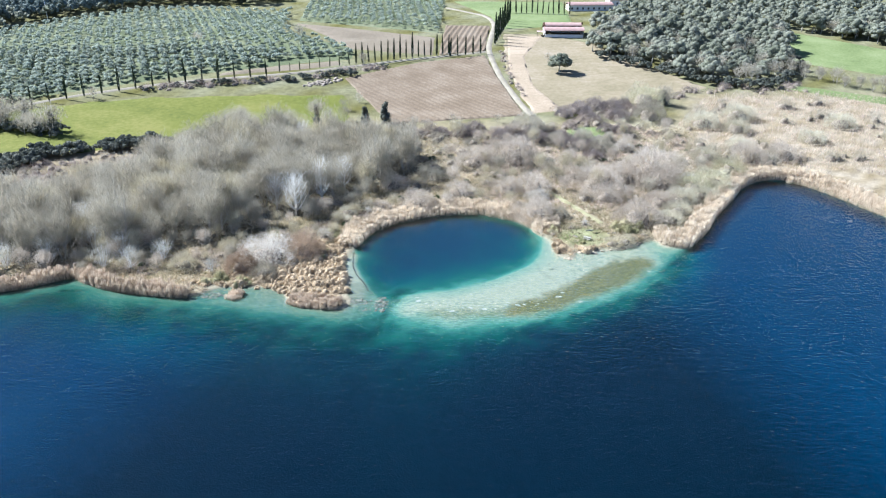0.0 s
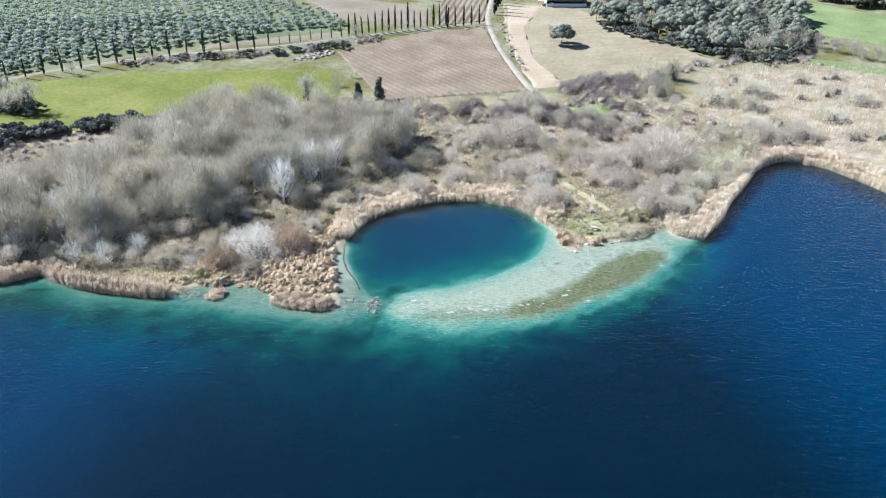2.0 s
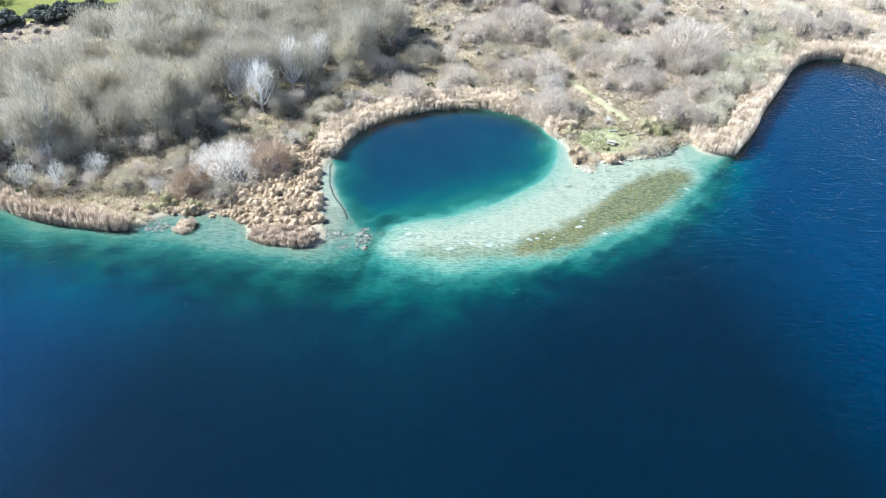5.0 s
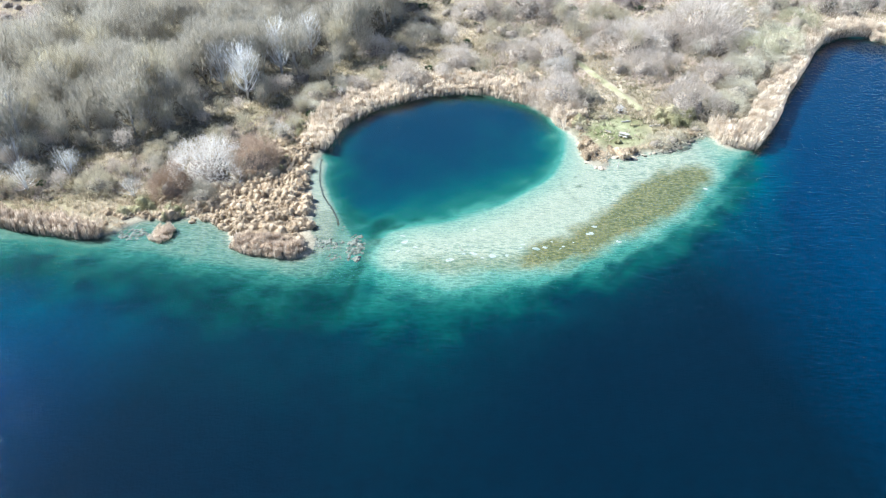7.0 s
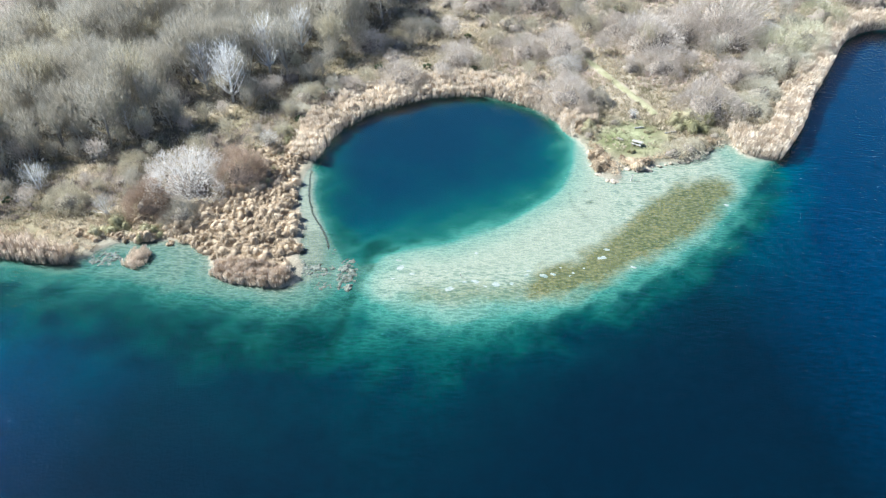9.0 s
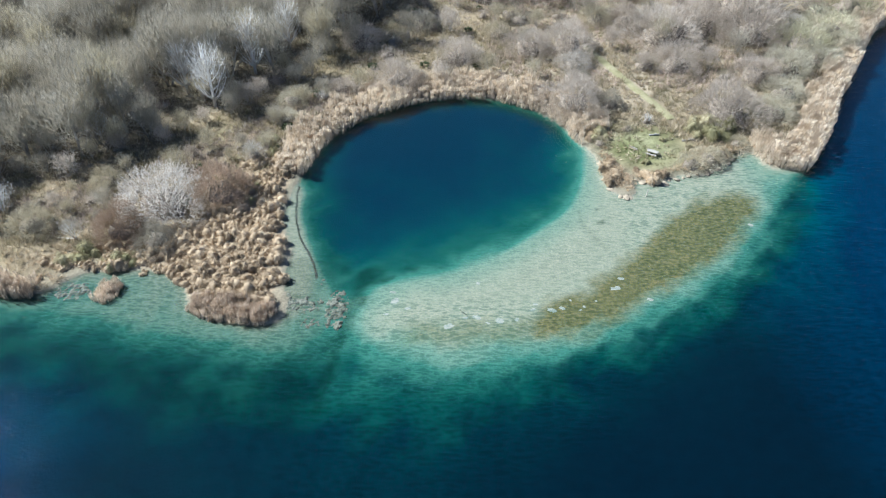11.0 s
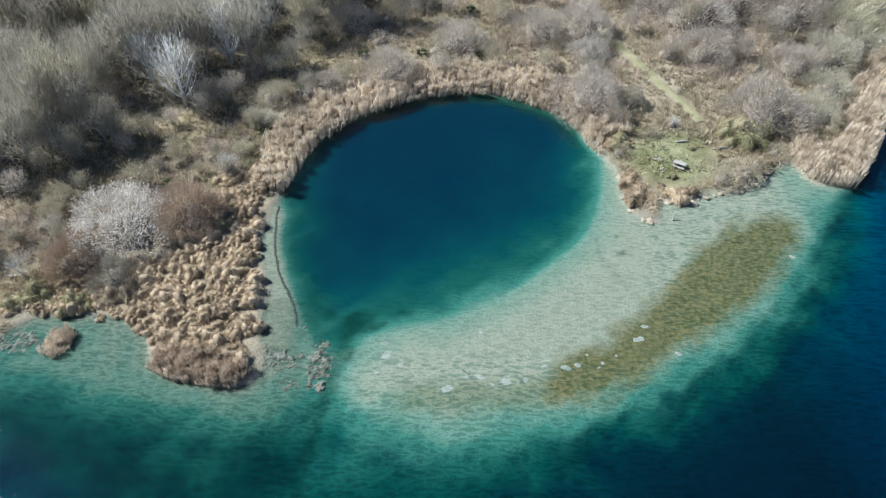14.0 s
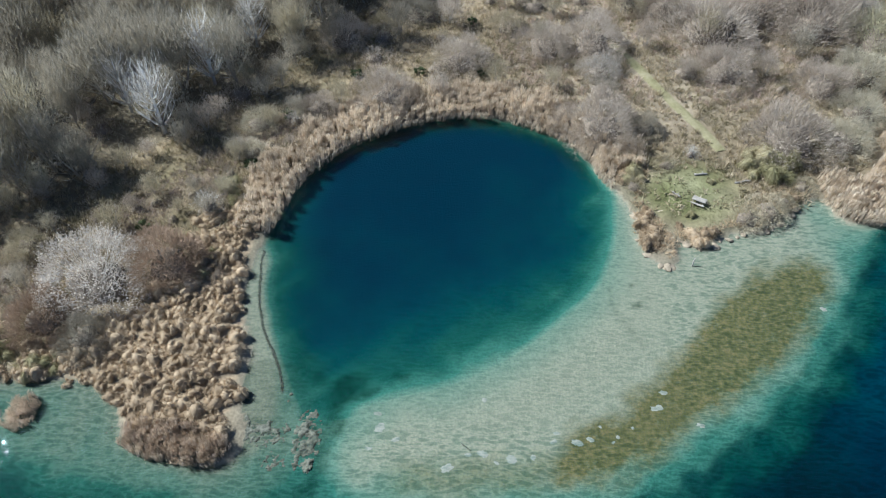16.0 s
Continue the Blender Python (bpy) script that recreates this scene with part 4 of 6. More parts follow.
plant("blossom_shrub", "broad shrub covered in white blossom", shrub_mesh(81, 4.6, 6.6, PALE_TWIG, 4200, 0.05, 30, BLOSSOM), ((-52, 170.6, 1.34), (70.8, 240.5, 0.42), (19.3, 219.6, 0.5), (54, 271, 0.5), (-166, 249, 0.5)))
plant("red_brown_shrub", "dense rounded shrub of red-brown twigs", shrub_mesh(82, 5.0, 4.5, RED_TWIG, 6200, 0.06, 26), ((-43.3, 174, 1.3), (-56.6, 164, 0.85)))
plant("pale_shrub", "small shrub of pale bare branches", shrub_mesh(83, 3.4, 2.4, PALE_TWIG, 420, 0.06, 22), ((-40.5, 185, 1.1), (-31, 205, 0.7), (20, 221, 1.0), (88, 255, 1.0), (31.5, 198.8, 0.6)))
plant("willow_shrub", "broad willow with yellow-green buds", shrub_mesh(84, 4.6, 5.4, BUD_TWIG, 3400, 0.055, 24), ((69, 228.5, 1.5), (76.5, 235, 1.0), (86, 248.5, 0.9), (72, 327, 1.3)))
plant("grey_thicket", "wide domed thicket of mauve-grey twigs", shrub_mesh(85, 3.8, 4.4, MAUVE_TWIG, 5600, 0.042, 24), ((40.5, 219.5, 1.5), (47, 202.5, 1.2), (40, 231.5, 1.45), (56, 216, 0.9), (18.2, 204.2, 1.15), (-17, 211.5, 0.95), (48.5, 237, 1.25), (33, 238, 1.0), (-26, 228, 0.85), (10.2, 226, 0.9), (59, 232.5, 1.45), (18.5, 227.5, 1.1), (-5.2, 221.5, 0.85), (59, 243, 1.9), (13, 256, 1.7), (0, 251.5, 1.25), (97, 263, 1.2), (110, 265, 1.1), (-28, 208, 0.6)))
plant("ochre_shrub", "rounded shrub of ochre-brown twigs", shrub_mesh(88, 4.0, 4.2, OCHRE_TWIG, 5600, 0.042, 24), ((3.6, 233, 0.85), (-20, 232.5, 0.9), (26, 240, 1.3), (66, 264, 1.5), (36, 252, 1.2), (-63.5, 176, 1.0), (-71.5, 164.5, 1.15)))
plant("dark_thicket", "dark domed thicket of fine grey twigs", shrub_mesh(89, 4.4, 4.4, GREY_TWIG, 5600, 0.042, 24), ((-13.8, 236, 1.0), (25, 204.5, 0.8), (20, 289, 1.9), (40, 277.5, 1.3), (45, 268, 1.4), (30, 276.5, 1.1), (49, 277, 1.0), (-50.3, 161.5, 0.9), (70.5, 308, 1.8)))
plant("pale_thicket", "wide rounded willow thicket of pale grey-green twigs", shrub_mesh(87, 3.8, 4.6, PALE_THICKET, 5600, 0.042, 24), ((60, 209, 1.1), (63.5, 219.5, 1.25), (56, 202.5, 1.0), (70.5, 223.5, 1.15), (78, 230.5, 0.95), (-37, 204, 0.75), (-36.5, 197, 0.6), (102, 294, 1.3), (107, 310, 1.6), (127, 283, 1.2), (145, 301, 1.4), (90.5, 300, 1.6), (82, 262, 1.3), (97, 274, 1.2), (160, 285, 1.4)))
plant("bank_shrub", "low rounded shrub on the sandy bank", shrub_mesh(86, 2.2, 3.2, OCHRE_TWIG, 1900, 0.065, 18), ((37.4, 185.8, 1.05), (40.8, 187.4, 1.1), (43.2, 189.4, 0.75), (47, 192.8, 0.75), (22, 192, 0.6), (27.5, 196.5, 0.65), (21, 198, 0.7)))


# ---- reeds, sedge and undergrowth ----
def blades(name, label, material, places, tall, width, seed, droop=0.25, category="reeds", tuft=1.0, gather=0.72):
    """A stand of single stalks, too many to count."""
    s = Shape(seed)
    n = len(places)
    # the stalks stand in tufts, each with its own height and lean
    cell = np.floor(places / tuft)
    best, middle, key = np.full(n, 1e9), places.copy(), np.zeros(n)
    for dx, dy in ((i % 3 - 1, i // 3 - 1) for i in range(9)):
        c = cell + (dx, dy)
        k = np.abs(np.sin(c[:, 0] * 12.9898 + c[:, 1] * 78.233 + seed)) * 43758.5453
        mid = (c + np.column_stack([k % 1.0, k * 3.7 % 1.0])) * tuft
        far = np.hypot(*(places - mid).T)
        near_by = far < best
        best, middle, key = np.where(near_by, far, best), np.where(near_by[:, None], mid, middle), np.where(near_by, k, key)
    r2, r3, r4 = ((key * m) % 1.0 for m in (3.7, 7.3, 13.1))
    places = middle + (places - middle) * gather
    z = on_ground(places)
    _, shore = height(places)
    z = np.where(shore < 0, -0.4, z)
    base = np.column_stack([places, z - 0.1])
    h = tall * s.rng.uniform(0.72, 1.08, n) * (0.87 + (0.5 if gather < 0.8 else 0.16) * (r3 - 0.5) + 0.15 * wavy(places, 2.6, seed * 0.37))
    lean = s.rng.normal(size=(n, 2)) * droop * 0.5 + np.column_stack([r2 - 0.5, r4 - 0.5]) * droop * 2.0 + (places - middle) / tuft * droop
    way = np.column_stack([lean * h[:, None] + np.array((0.1, -0.06)) * h[:, None], h])
    w = width * s.rng.uniform(0.6, 1.4, n)
    s.slips(base, way, w)
    s.slips(base + way * 1.1, way * -0.55, w * 1.3)
    return tagged(part(name, s.mesh(name, material), material), label, category, kind="stuff")


def band(lo, hi, step, seed, reach, keep=None):
    """Random places along the shore, between two stretches of it, reach metres inland."""
    rng = np.random.default_rng(seed)
    lo, hi = np.array(lo, float), np.array(hi, float)
    n = int((hi[0] - lo[0]) * (hi[1] - lo[1]) / step ** 2)
    p = rng.uniform(lo, hi, (n, 2))
    _, sd = height(p)
    wob = 1 + 0.35 * wavy(p, 3.0, seed)
    ok = (sd > reach[0]) & (sd < reach[1] * wob)
    if keep is not None:
        ok &= keep(p)
    return p[ok]


def off_spit(p):
    return ~((p[:, 0] > -62) & (p[:, 0] < -27) & (p[:, 1] < 181))


blades("reed_bed", "tall dry straw-coloured reeds along the left shore", REED_DULL, band((-135, 143), (-62, 170), 0.115, 21, (-0.9, 2.6), lambda p: (p[:, 0] < -65.3) & (wavy(p, 3.5, 0.9) > -0.8)), 2.7, 0.05, 22, 0.1, tuft=0.8)
blades("reed_bed", "tall dry straw-coloured reeds round the pool", REED, band((-36, 176), (25, 222), 0.115, 23, (-0.5, 7.0), lambda p: off_spit(p) & (p[:, 1] > 176) & ~((p[:, 0] > 19) & (p[:, 1] < 196))), 2.0, 0.05, 24, 0.2, tuft=1.05, gather=0.6)
blades("reed_bed", "pale dry reeds on the point and along the cove", REED, np.concatenate([band((47, 183), (135, 262), 0.135, 25, (-0.3, 5.0), lambda p: p[:, 0] > 49.5), band((104, 190), (135, 252), 0.135, 125, (-1.9, -0.3), lambda p: p[:, 0] > 105)]), 2.3, 0.055, 26, 0.1, tuft=1.2, gather=0.75)
MARSH = [(60, 203), (72, 222), (84, 242), (96, 253), (125, 252), (180, 225), (215, 290), (180, 338), (128, 350), (100, 335), (80, 300), (86, 270), (70, 236)]
blades("marsh_reeds", "pale straw-coloured reed marsh", MARSH_REED, spots_in(MARSH, 0.46, 27), 1.4, 0.14, 28, 0.3, tuft=1.8, gather=0.9)
NEAR = [(-135, 158), (-60, 158), (-42, 176), (-30, 190), (-20, 206), (0, 212), (14, 206), (24, 186), (52, 190), (66, 206), (84, 240), (96, 256), (80, 300), (0, 290), (-60, 290), (-130, 260)]


def clumps(name, label, material, centres, tall, spread, per, width, seed, category="undergrowth"):
    """Tufts of rough grass and low growth, each a spray of blades."""
    s = Shape(seed)
    n = len(centres)
    z = on_ground(centres)
    size = s.rng.uniform(0.5, 1.3, n) * (1 + 0.35 * wavy(centres, 3.5, seed))
    a = s.rng.uniform(0, 2 * math.pi, (n, per))
    r = np.sqrt(s.rng.uniform(0, 1, (n, per)))
    out = np.stack([np.cos(a) * r, np.sin(a) * r], 2) * (size * spread)[:, None, None]
    base = np.concatenate([centres[:, None] + out * 0.45, np.broadcast_to((z - 0.08)[:, None, None], (n, per, 1))], 2).reshape(-1, 3)
    rise_by = (size * tall)[:, None] * s.rng.uniform(0.5, 1.1, (n, per)) * (1.1 - 0.6 * r)
    way = np.concatenate([out * 0.9, rise_by[..., None]], 2).reshape(-1, 3)
    s.slips(base, way, width * s.rng.uniform(0.6, 1.4, n * per))
    return tagged(part(name, s.mesh(name, material), material), label, category, kind="stuff")


CLOSE = [(-100, 160), (-62, 157), (-42, 178), (-30, 192), (-20, 208), (0, 212), (14, 207), (22, 198), (38, 190), (50, 192), (60, 202), (70, 222), (60, 236), (20, 240), (-20, 240), (-50, 222), (-80, 190)]
low = open_ground(spots_in(CLOSE, 1.2, 29), 1.0)
shade = inside(low, WOOD_FLOOR)
clumps("undergrowth", "tall tufts of rough dry grass and low green growth", UNDERGROWTH, low[~shade], 1.35, 0.8, 26, 0.11, 30)
far_low = spots_in(NEAR, 1.9, 129)
far_low = far_low[~inside(far_low, np.array(CLOSE, float)) & ~inside(far_low, WOOD_FLOOR)]
clumps("rough_grass", "rough dry grass behind the marsh shrubs", UNDERGROWTH, far_low, 1.1, 1.3, 14, 0.2, 131)
clumps("wood_undergrowth", "dark brush and leaf litter under the trees", WOOD_FLOOR_GROWTH, spots_in(WOOD, 1.5, 132), 1.3, 1.0, 12, 0.16, 130)
straw = open_ground(spots_in(SCRUB, 1.75, 231), 1.2)
straw = straw[(straw[:, 0] > 2) & (wavy(straw, 7, 1.7) > -0.45)]
clumps("marsh_straw", "pale straw-coloured dead reed between the marsh shrubs", MARSH_REED, straw, 1.5, 0.9, 30, 0.1, 232, "reeds")
EDGING = [(21.6, 191), (21.4, 183), (22.6, 179), (26, 177.8), (27.4, 181.8), (31, 181.6), (34, 183.6), (39, 185), (44, 188.4), (48, 192), (45, 194.5), (40, 190), (35, 187), (31, 184), (26.5, 183), (24.5, 186), (24, 191), (26, 195), (22, 199), (19.5, 196)]
p = spots_in(EDGING, 0.85, 133)
p = p[np.hypot((p[:, 0] - 30) / 7.2, (p[:, 1] - 190) / 6.2) > 1]
clumps("bank_sedge", "dry sedge along the edge of the bank", SEDGE, p, 1.15, 0.8, 30, 0.08, 134, "sedge")
lawn_spots = spots_in([(22, 184), (27, 182), (37, 185), (41, 191), (39, 199), (31, 201), (23, 197)], 0.2, 31)
lawn_spots = lawn_spots[np.hypot((lawn_spots[:, 0] - 30.5) / 7.2, (lawn_spots[:, 1] - 191.5) / 7.2) < 0.9 + 0.3 * wavy(lawn_spots, 1.6, 0.3)]
blades("lawn_grass", "short green grass on the open bank", GRASS, lawn_spots, 0.14, 0.16, 32, 0.7, "grass")


def tussock_mesh(seed, wide=0.8, high=0.75, material=None, blades_each=150):
    """A few lumps of dry sedge grown into one, with blades hanging over each."""
    s = Shape(seed)
    rng = s.rng
    for part_of in range(4):
        turn = part_of * 1.6 + rng.uniform(-0.6, 0.6)
        mid = np.array((math.cos(turn), math.sin(turn), 0)) * wide * rng.uniform(0.3, 0.75)
        w, h = wide * rng.uniform(0.32, 0.72), high * rng.uniform(0.45, 1.1)
        p1, p2 = rng.uniform(0, 6.28, 2)

        def skin(a, f):
            """The place on the lump at a turn and a fall from its top."""
            r = w * np.sin(f * 1.7) * (1 + 0.22 * np.sin(2 * a + p1) + 0.15 * np.sin(3 * a + p2))
            return np.column_stack([np.cos(a) * r, np.sin(a) * r, h * np.cos(f * 1.62) * (1 + 0.2 * np.sin(2 * a + p2) * f)])

        n, k = 7, 3
        a = np.arange(n) * 2 * math.pi / n
        V = [np.array([(0, 0, h * 0.8)])] + [skin(a, np.full(n, j / k)) * 0.76 + rng.normal(size=(n, 3)) * 0.05 - np.array((0, 0, 0.3)) * (j == k) for j in range(1, k + 1)]
        T = [(0, 1 + i, 1 + (i + 1) % n) for i in range(n)]
        for j in range(k - 1):
            for i in range(n):
                p, q = 1 + j * n + i, 1 + j * n + (i + 1) % n
                T += [(p, p + n, q + n), (p, q + n, q)]
        s.add(np.concatenate(V) + mid, T)
        m = blades_each
        b, f = rng.uniform(0, 6.28, m), np.sqrt(rng.uniform(0.0, 0.75, m))
        base = skin(b, f) * 0.84
        tip = skin(b + rng.normal(size=m) * 0.35, np.minimum(f + rng.uniform(0.1, 0.45, m), 1.05)) * rng.uniform(0.92, 1.35, (m, 1))
        s.slips(base + mid, tip - base, 0.05)
    me = s.mesh("tussock", material or SEDGE)
    smooth_shade(me)
    return me


tufts = [tagged(new("tussock", tussock_mesh(91 + i, 1.0 + 0.15 * (i % 3), 1.0 + 0.25 * (i % 2), None, 140)), "rounded tussock of dry straw-coloured sedge", "tussock") for i in range(6)]
strew(tufts, spots_in(SPIT, 1.75, 33, 290), 34, 0.7, 1.5, "sedge tussocks on the spit")
strew(tufts, spots_in([(-66, 153), (-58, 157), (-46, 157), (-48, 163), (-62, 160)], 2.2, 37, 20), 38, 0.5, 1.0, "sedge tussocks on the spit")
# mounds of sedge and rushes on the bank by the lawn
for kind, label, seed, wide, high, material, places in (
        ("sedge_mound", "mound of overhanging dry sedge at the bank's edge", 97, 1.5, 1.15, SEDGE, ((22.7, 186.2, 1.0), (22.6, 183.4, 1.15), (23.2, 180.8, 1.15), (30.0, 181.9, 1.15), (31.4, 183.2, 0.9), (27.4, 184.2, 0.5), (44.5, 190.2, 0.8), (20.6, 193.6, 0.8), (19.2, 197.0, 0.9), (15.8, 203.2, 0.9))),
        ("rush_clump", "tall clump of yellow-green rushes on the bank", 98, 1.5, 1.9, RUSH, ((40.6, 196.0, 1.3), (43.6, 195.4, 1.2), (41.8, 199.0, 1.2), (45.6, 197.4, 1.1), (22.3, 193.8, 0.8), (23.0, 195.4, 0.7), (33.6, 193.4, 0.35), (29.4, 186.4, 0.4), (-56, 157, 0.9), (-60.2, 158.6, 1.0), (-53.2, 158, 0.7), (-63.5, 157.6, 0.8), (-38.5, 172.5, 0.55), (-40.5, 169.5, 0.5), (-37.4, 176.5, 0.5), (-36.5, 187, 0.8), (-39, 190, 0.9), (-43, 178.5, 0.7)))):
    first = tagged(new(kind, tussock_mesh(seed, wide, high, material, 420)), label, "sedge")
    for i, (x, y, s) in enumerate(places):
        m = pose(x, y, max(on_ground((x, y))[0], 0.0) - 0.05, 0, 0, 77 * i) @ Matrix.Scale(s, 4)
        if i:
            copy_thing(first, m)
        else:
            first.matrix_world = m
p = along([(-66, 156.4), (-62, 157), (-58, 157.2), (-54, 157), (-50, 156.6), (-46.5, 157)], 30)
strew(tufts, p + np.random.default_rng(35).normal(size=p.shape) * np.array((0.5, 0.6)), 36, 0.5, 1.0, "sedge tussocks along the shore")
RIM = [(-35, 180), (-31, 186), (-29.5, 193), (-24, 201), (-20, 205), (-24, 209), (-33, 196), (-37, 186)]
strew(tufts, spots_in(RIM, 3.2, 39, 20), 40, 0.6, 1.05, "sedge tussocks on the pool's rim")
blades("reed_bed", "grey-brown reeds at the tip of the spit", REED_DULL, np.concatenate([spots_in([(-42, 148), (-38, 146), (-30, 145.5), (-28.5, 148), (-31, 150), (-38, 150.5), (-41, 150)], 0.08, 41), spots_in([(-56.6, 149.8), (-54.4, 148.8), (-52.8, 150.2), (-52.6, 152.6), (-54, 154), (-56.2, 153)], 0.09, 43)]), 1.5, 0.04, 42, 0.2, tuft=0.9, gather=0.75)
p = band((-120, 144), (-44, 168), 1.05, 150, (0.3, 7.5), lambda q: q[:, 0] < -44)
clumps("shore_sedge", "dry sedge and dead stalks along the left shore", SEDGE, p[::2], 1.0, 0.9, 34, 0.06, 151, "sedge")
clumps("shore_scrub", "grey-brown dead growth along the left shore", UNDERGROWTH, p[1::2], 1.2, 1.0, 30, 0.07, 152)
p = spots_in(EDGE, 1.3, 148)
clumps("bramble_patch", "brown brambles and dead bracken before the wood", BRAMBLE, p[wavy(p, 5, 0.4) > -0.35], 1.5, 1.0, 34, 0.07, 149)
clumps("brushwood", "low grey brushwood and brambles between the shrubs", MAUVE_TWIG, open_ground(np.concatenate([spots_in(SCRUB, 3.0, 44), spots_in(EDGE, 3.0, 46)])), 1.7, 1.3, 40, 0.06, 47, "brushwood")
for ob in thicket + grey + low_trees + twiggy + green + tufts:
    drop(ob)


# ---- fields, tracks and hill ----
def field(name, label, material, bottom, top, left, right, step, lift, ridges=None, category="field", ragged=0.8):
    """A field between four edges, laid on the slope; ridges: way across, spacing, height."""
    size = max(np.hypot(*(np.array(bottom[-1]) - bottom[0])), np.hypot(*(np.array(top[-1]) - top[0])))
    n, m = int(size / step) + 2, int(np.hypot(*(np.array(left[-1]) - left[0])) / step) + 2
    B, T, L, R = along(bottom, n), along(top, n), along(left, m), along(right, m)
    u, v = np.linspace(0, 1, n)[None, :, None], np.linspace(0, 1, m)[:, None, None]
    G = (1 - v) * B[None] + v * T[None] + (1 - u) * L[:, None] + u * R[:, None]
    G = G - ((1 - u) * (1 - v) * B[0] + u * (1 - v) * B[-1] + (1 - u) * v * T[0] + u * v * T[-1])
    edge = np.minimum(np.minimum(u, 1 - u), np.minimum(v, 1 - v))[..., 0].ravel()
    P = G.reshape(-1, 2)
    P = P + np.column_stack([wavy(P, 5, 1.1), wavy(P, 5, 2.7)]) * ragged * (edge < 1e-6)[:, None]
    z = land_height(P, np.full(len(P), 60.0)) + lift
    if ridges:
        (ax, ay), gap, high = ridges
        z = z + high * np.sin((P[:, 0] * ax + P[:, 1] * ay) * 2 * math.pi / gap + 0.6 * wavy(P, 25, 0.4)) * np.clip(edge * 40, 0, 1)
    z = np.where(edge < 1e-6, z - lift - 0.3, z)
    i = (np.arange(m - 1)[:, None] * n + np.arange(n - 1)[None]).ravel()
    F = np.concatenate([np.stack([i, i + 1, i + n + 1], 1), np.stack([i, i + n + 1, i + n], 1)])
    me = mesh_of(name, np.column_stack([P, z]), F)
    smooth_shade(me)
    return tagged(part(name, me, material), label, category, kind="structure")


def track(name, label, material, points, wide, lift, category="track"):
    """A strip of road laid on the slope."""
    p = curve_through(points, 8, False)
    n = len(p)
    t = np.gradient(p, axis=0)
    t /= np.hypot(t[:, 0], t[:, 1])[:, None]
    side = np.column_stack([-t[:, 1], t[:, 0]])
    rows = [p + side * wide * k * (1 + 0.12 * wavy(p + 40 * k, 3, 0.5))[:, None] for k in (-1.5, -0.5, -0.25, 0, 0.25, 0.5, 1.5)]
    V = []
    for j, r in enumerate(rows):
        drop_by = -0.2 if j in (0, 6) else lift + (0.05 if j == 3 else 0)
        V.append(np.column_stack([r, height(r)[0] + drop_by]))
    V = np.concatenate(V)
    F = []
    for j in range(6):
        a = j * n + np.arange(n - 1)
        F += [np.stack([a, a + 1, a + n + 1], 1), np.stack([a, a + n + 1, a + n], 1)]
    me = mesh_of(name, V, np.concatenate(F)[:, ::-1])
    return tagged(part(name, me, material), label, category, kind="structure")


def turf(name, a, b, c, scale=0.06, fine=0.9):
    """Grass or soil of a field seen from afar."""
    m, nt, bs = fresh(name)
    f = calc(nt, "ADD", calc(nt, "MULTIPLY", noise_node(nt, scale, 4), 0.55), calc(nt, "MULTIPLY", noise_node(nt, fine, 6), 0.45))
    nt.links.new(ramp(nt, f, [(0.36, a), (0.5, b), (0.64, c)]), bs.inputs["Base Color"])
    bs.inputs["Roughness"].default_value, bs.inputs["Specular IOR Level"].default_value = 0.95, 0.1
    relief(nt, bs, noise_node(nt, 2.5, 4), 0.5, 0.2)
    return m


MEADOW = turf("meadow", (0.070, 0.078, 0.013), (0.095, 0.100, 0.018), (0.128, 0.121, 0.031), 0.05, 0.6)
LUSH = turf("lush_grass", (0.086, 0.108, 0.040), (0.120, 0.143, 0.056), (0.150, 0.170, 0.078))
PLOUGHED = turf("ploughed_soil", (0.10, 0.074, 0.049), (0.130, 0.098, 0.067), (0.165, 0.13, 0.093), 0.08, 1.2)
FALLOW = turf("fallow_soil", (0.112, 0.09, 0.062), (0.145, 0.116, 0.081), (0.172, 0.142, 0.103))
DRY = turf("dry_slope", (0.142, 0.118, 0.07), (0.182, 0.148, 0.093), (0.222, 0.18, 0.126), 0.05, 0.5)
GROVE = turf("grove_floor", (0.065, 0.077, 0.036), (0.098, 0.108, 0.056), (0.138, 0.138, 0.082))
GRAVEL = turf("pale_gravel", (0.165, 0.143, 0.104), (0.20, 0.173, 0.13), (0.24, 0.208, 0.16), 0.2, 2.0)
EARTH = turf("bare_earth", (0.20, 0.155, 0.105), (0.245, 0.19, 0.13), (0.29, 0.23, 0.165), 0.06, 1.0)
PATH_SOIL = turf("path_grass", (0.15, 0.14, 0.07), (0.20, 0.183, 0.10), (0.25, 0.225, 0.14), 0.4, 2.5)

field("meadow", "bright green meadow below the cypress road", MEADOW, [(-215, 240), (-172, 251), (-135, 262), (-98, 280), (-50, 293)], [(-230, 296), (-188, 313), (-156, 324), (-106, 330), (-57, 333)], [(-215, 240), (-230, 296)], [(-50, 293), (-57, 333)], 4, 0.30, category="meadow", ragged=4.5)
field("ploughed_field", "ploughed brown field with long furrows", PLOUGHED, [(-35, 296), (20, 309)], [(-64, 354), (-30, 384), (3, 401)], [(-35, 296), (-64, 354)], [(20, 309), (9, 364), (3, 401)], 0.75, 0.45, ((0.738, 0.675), 2.9, 0.34))
field("fallow_field", "bare brown field between the groves", FALLOW, [(-68, 402), (-24, 397)], [(-118, 474), (-24, 438)], [(-68, 402), (-118, 474)], [(-24, 397), (-24, 438)], 4, 0.35)
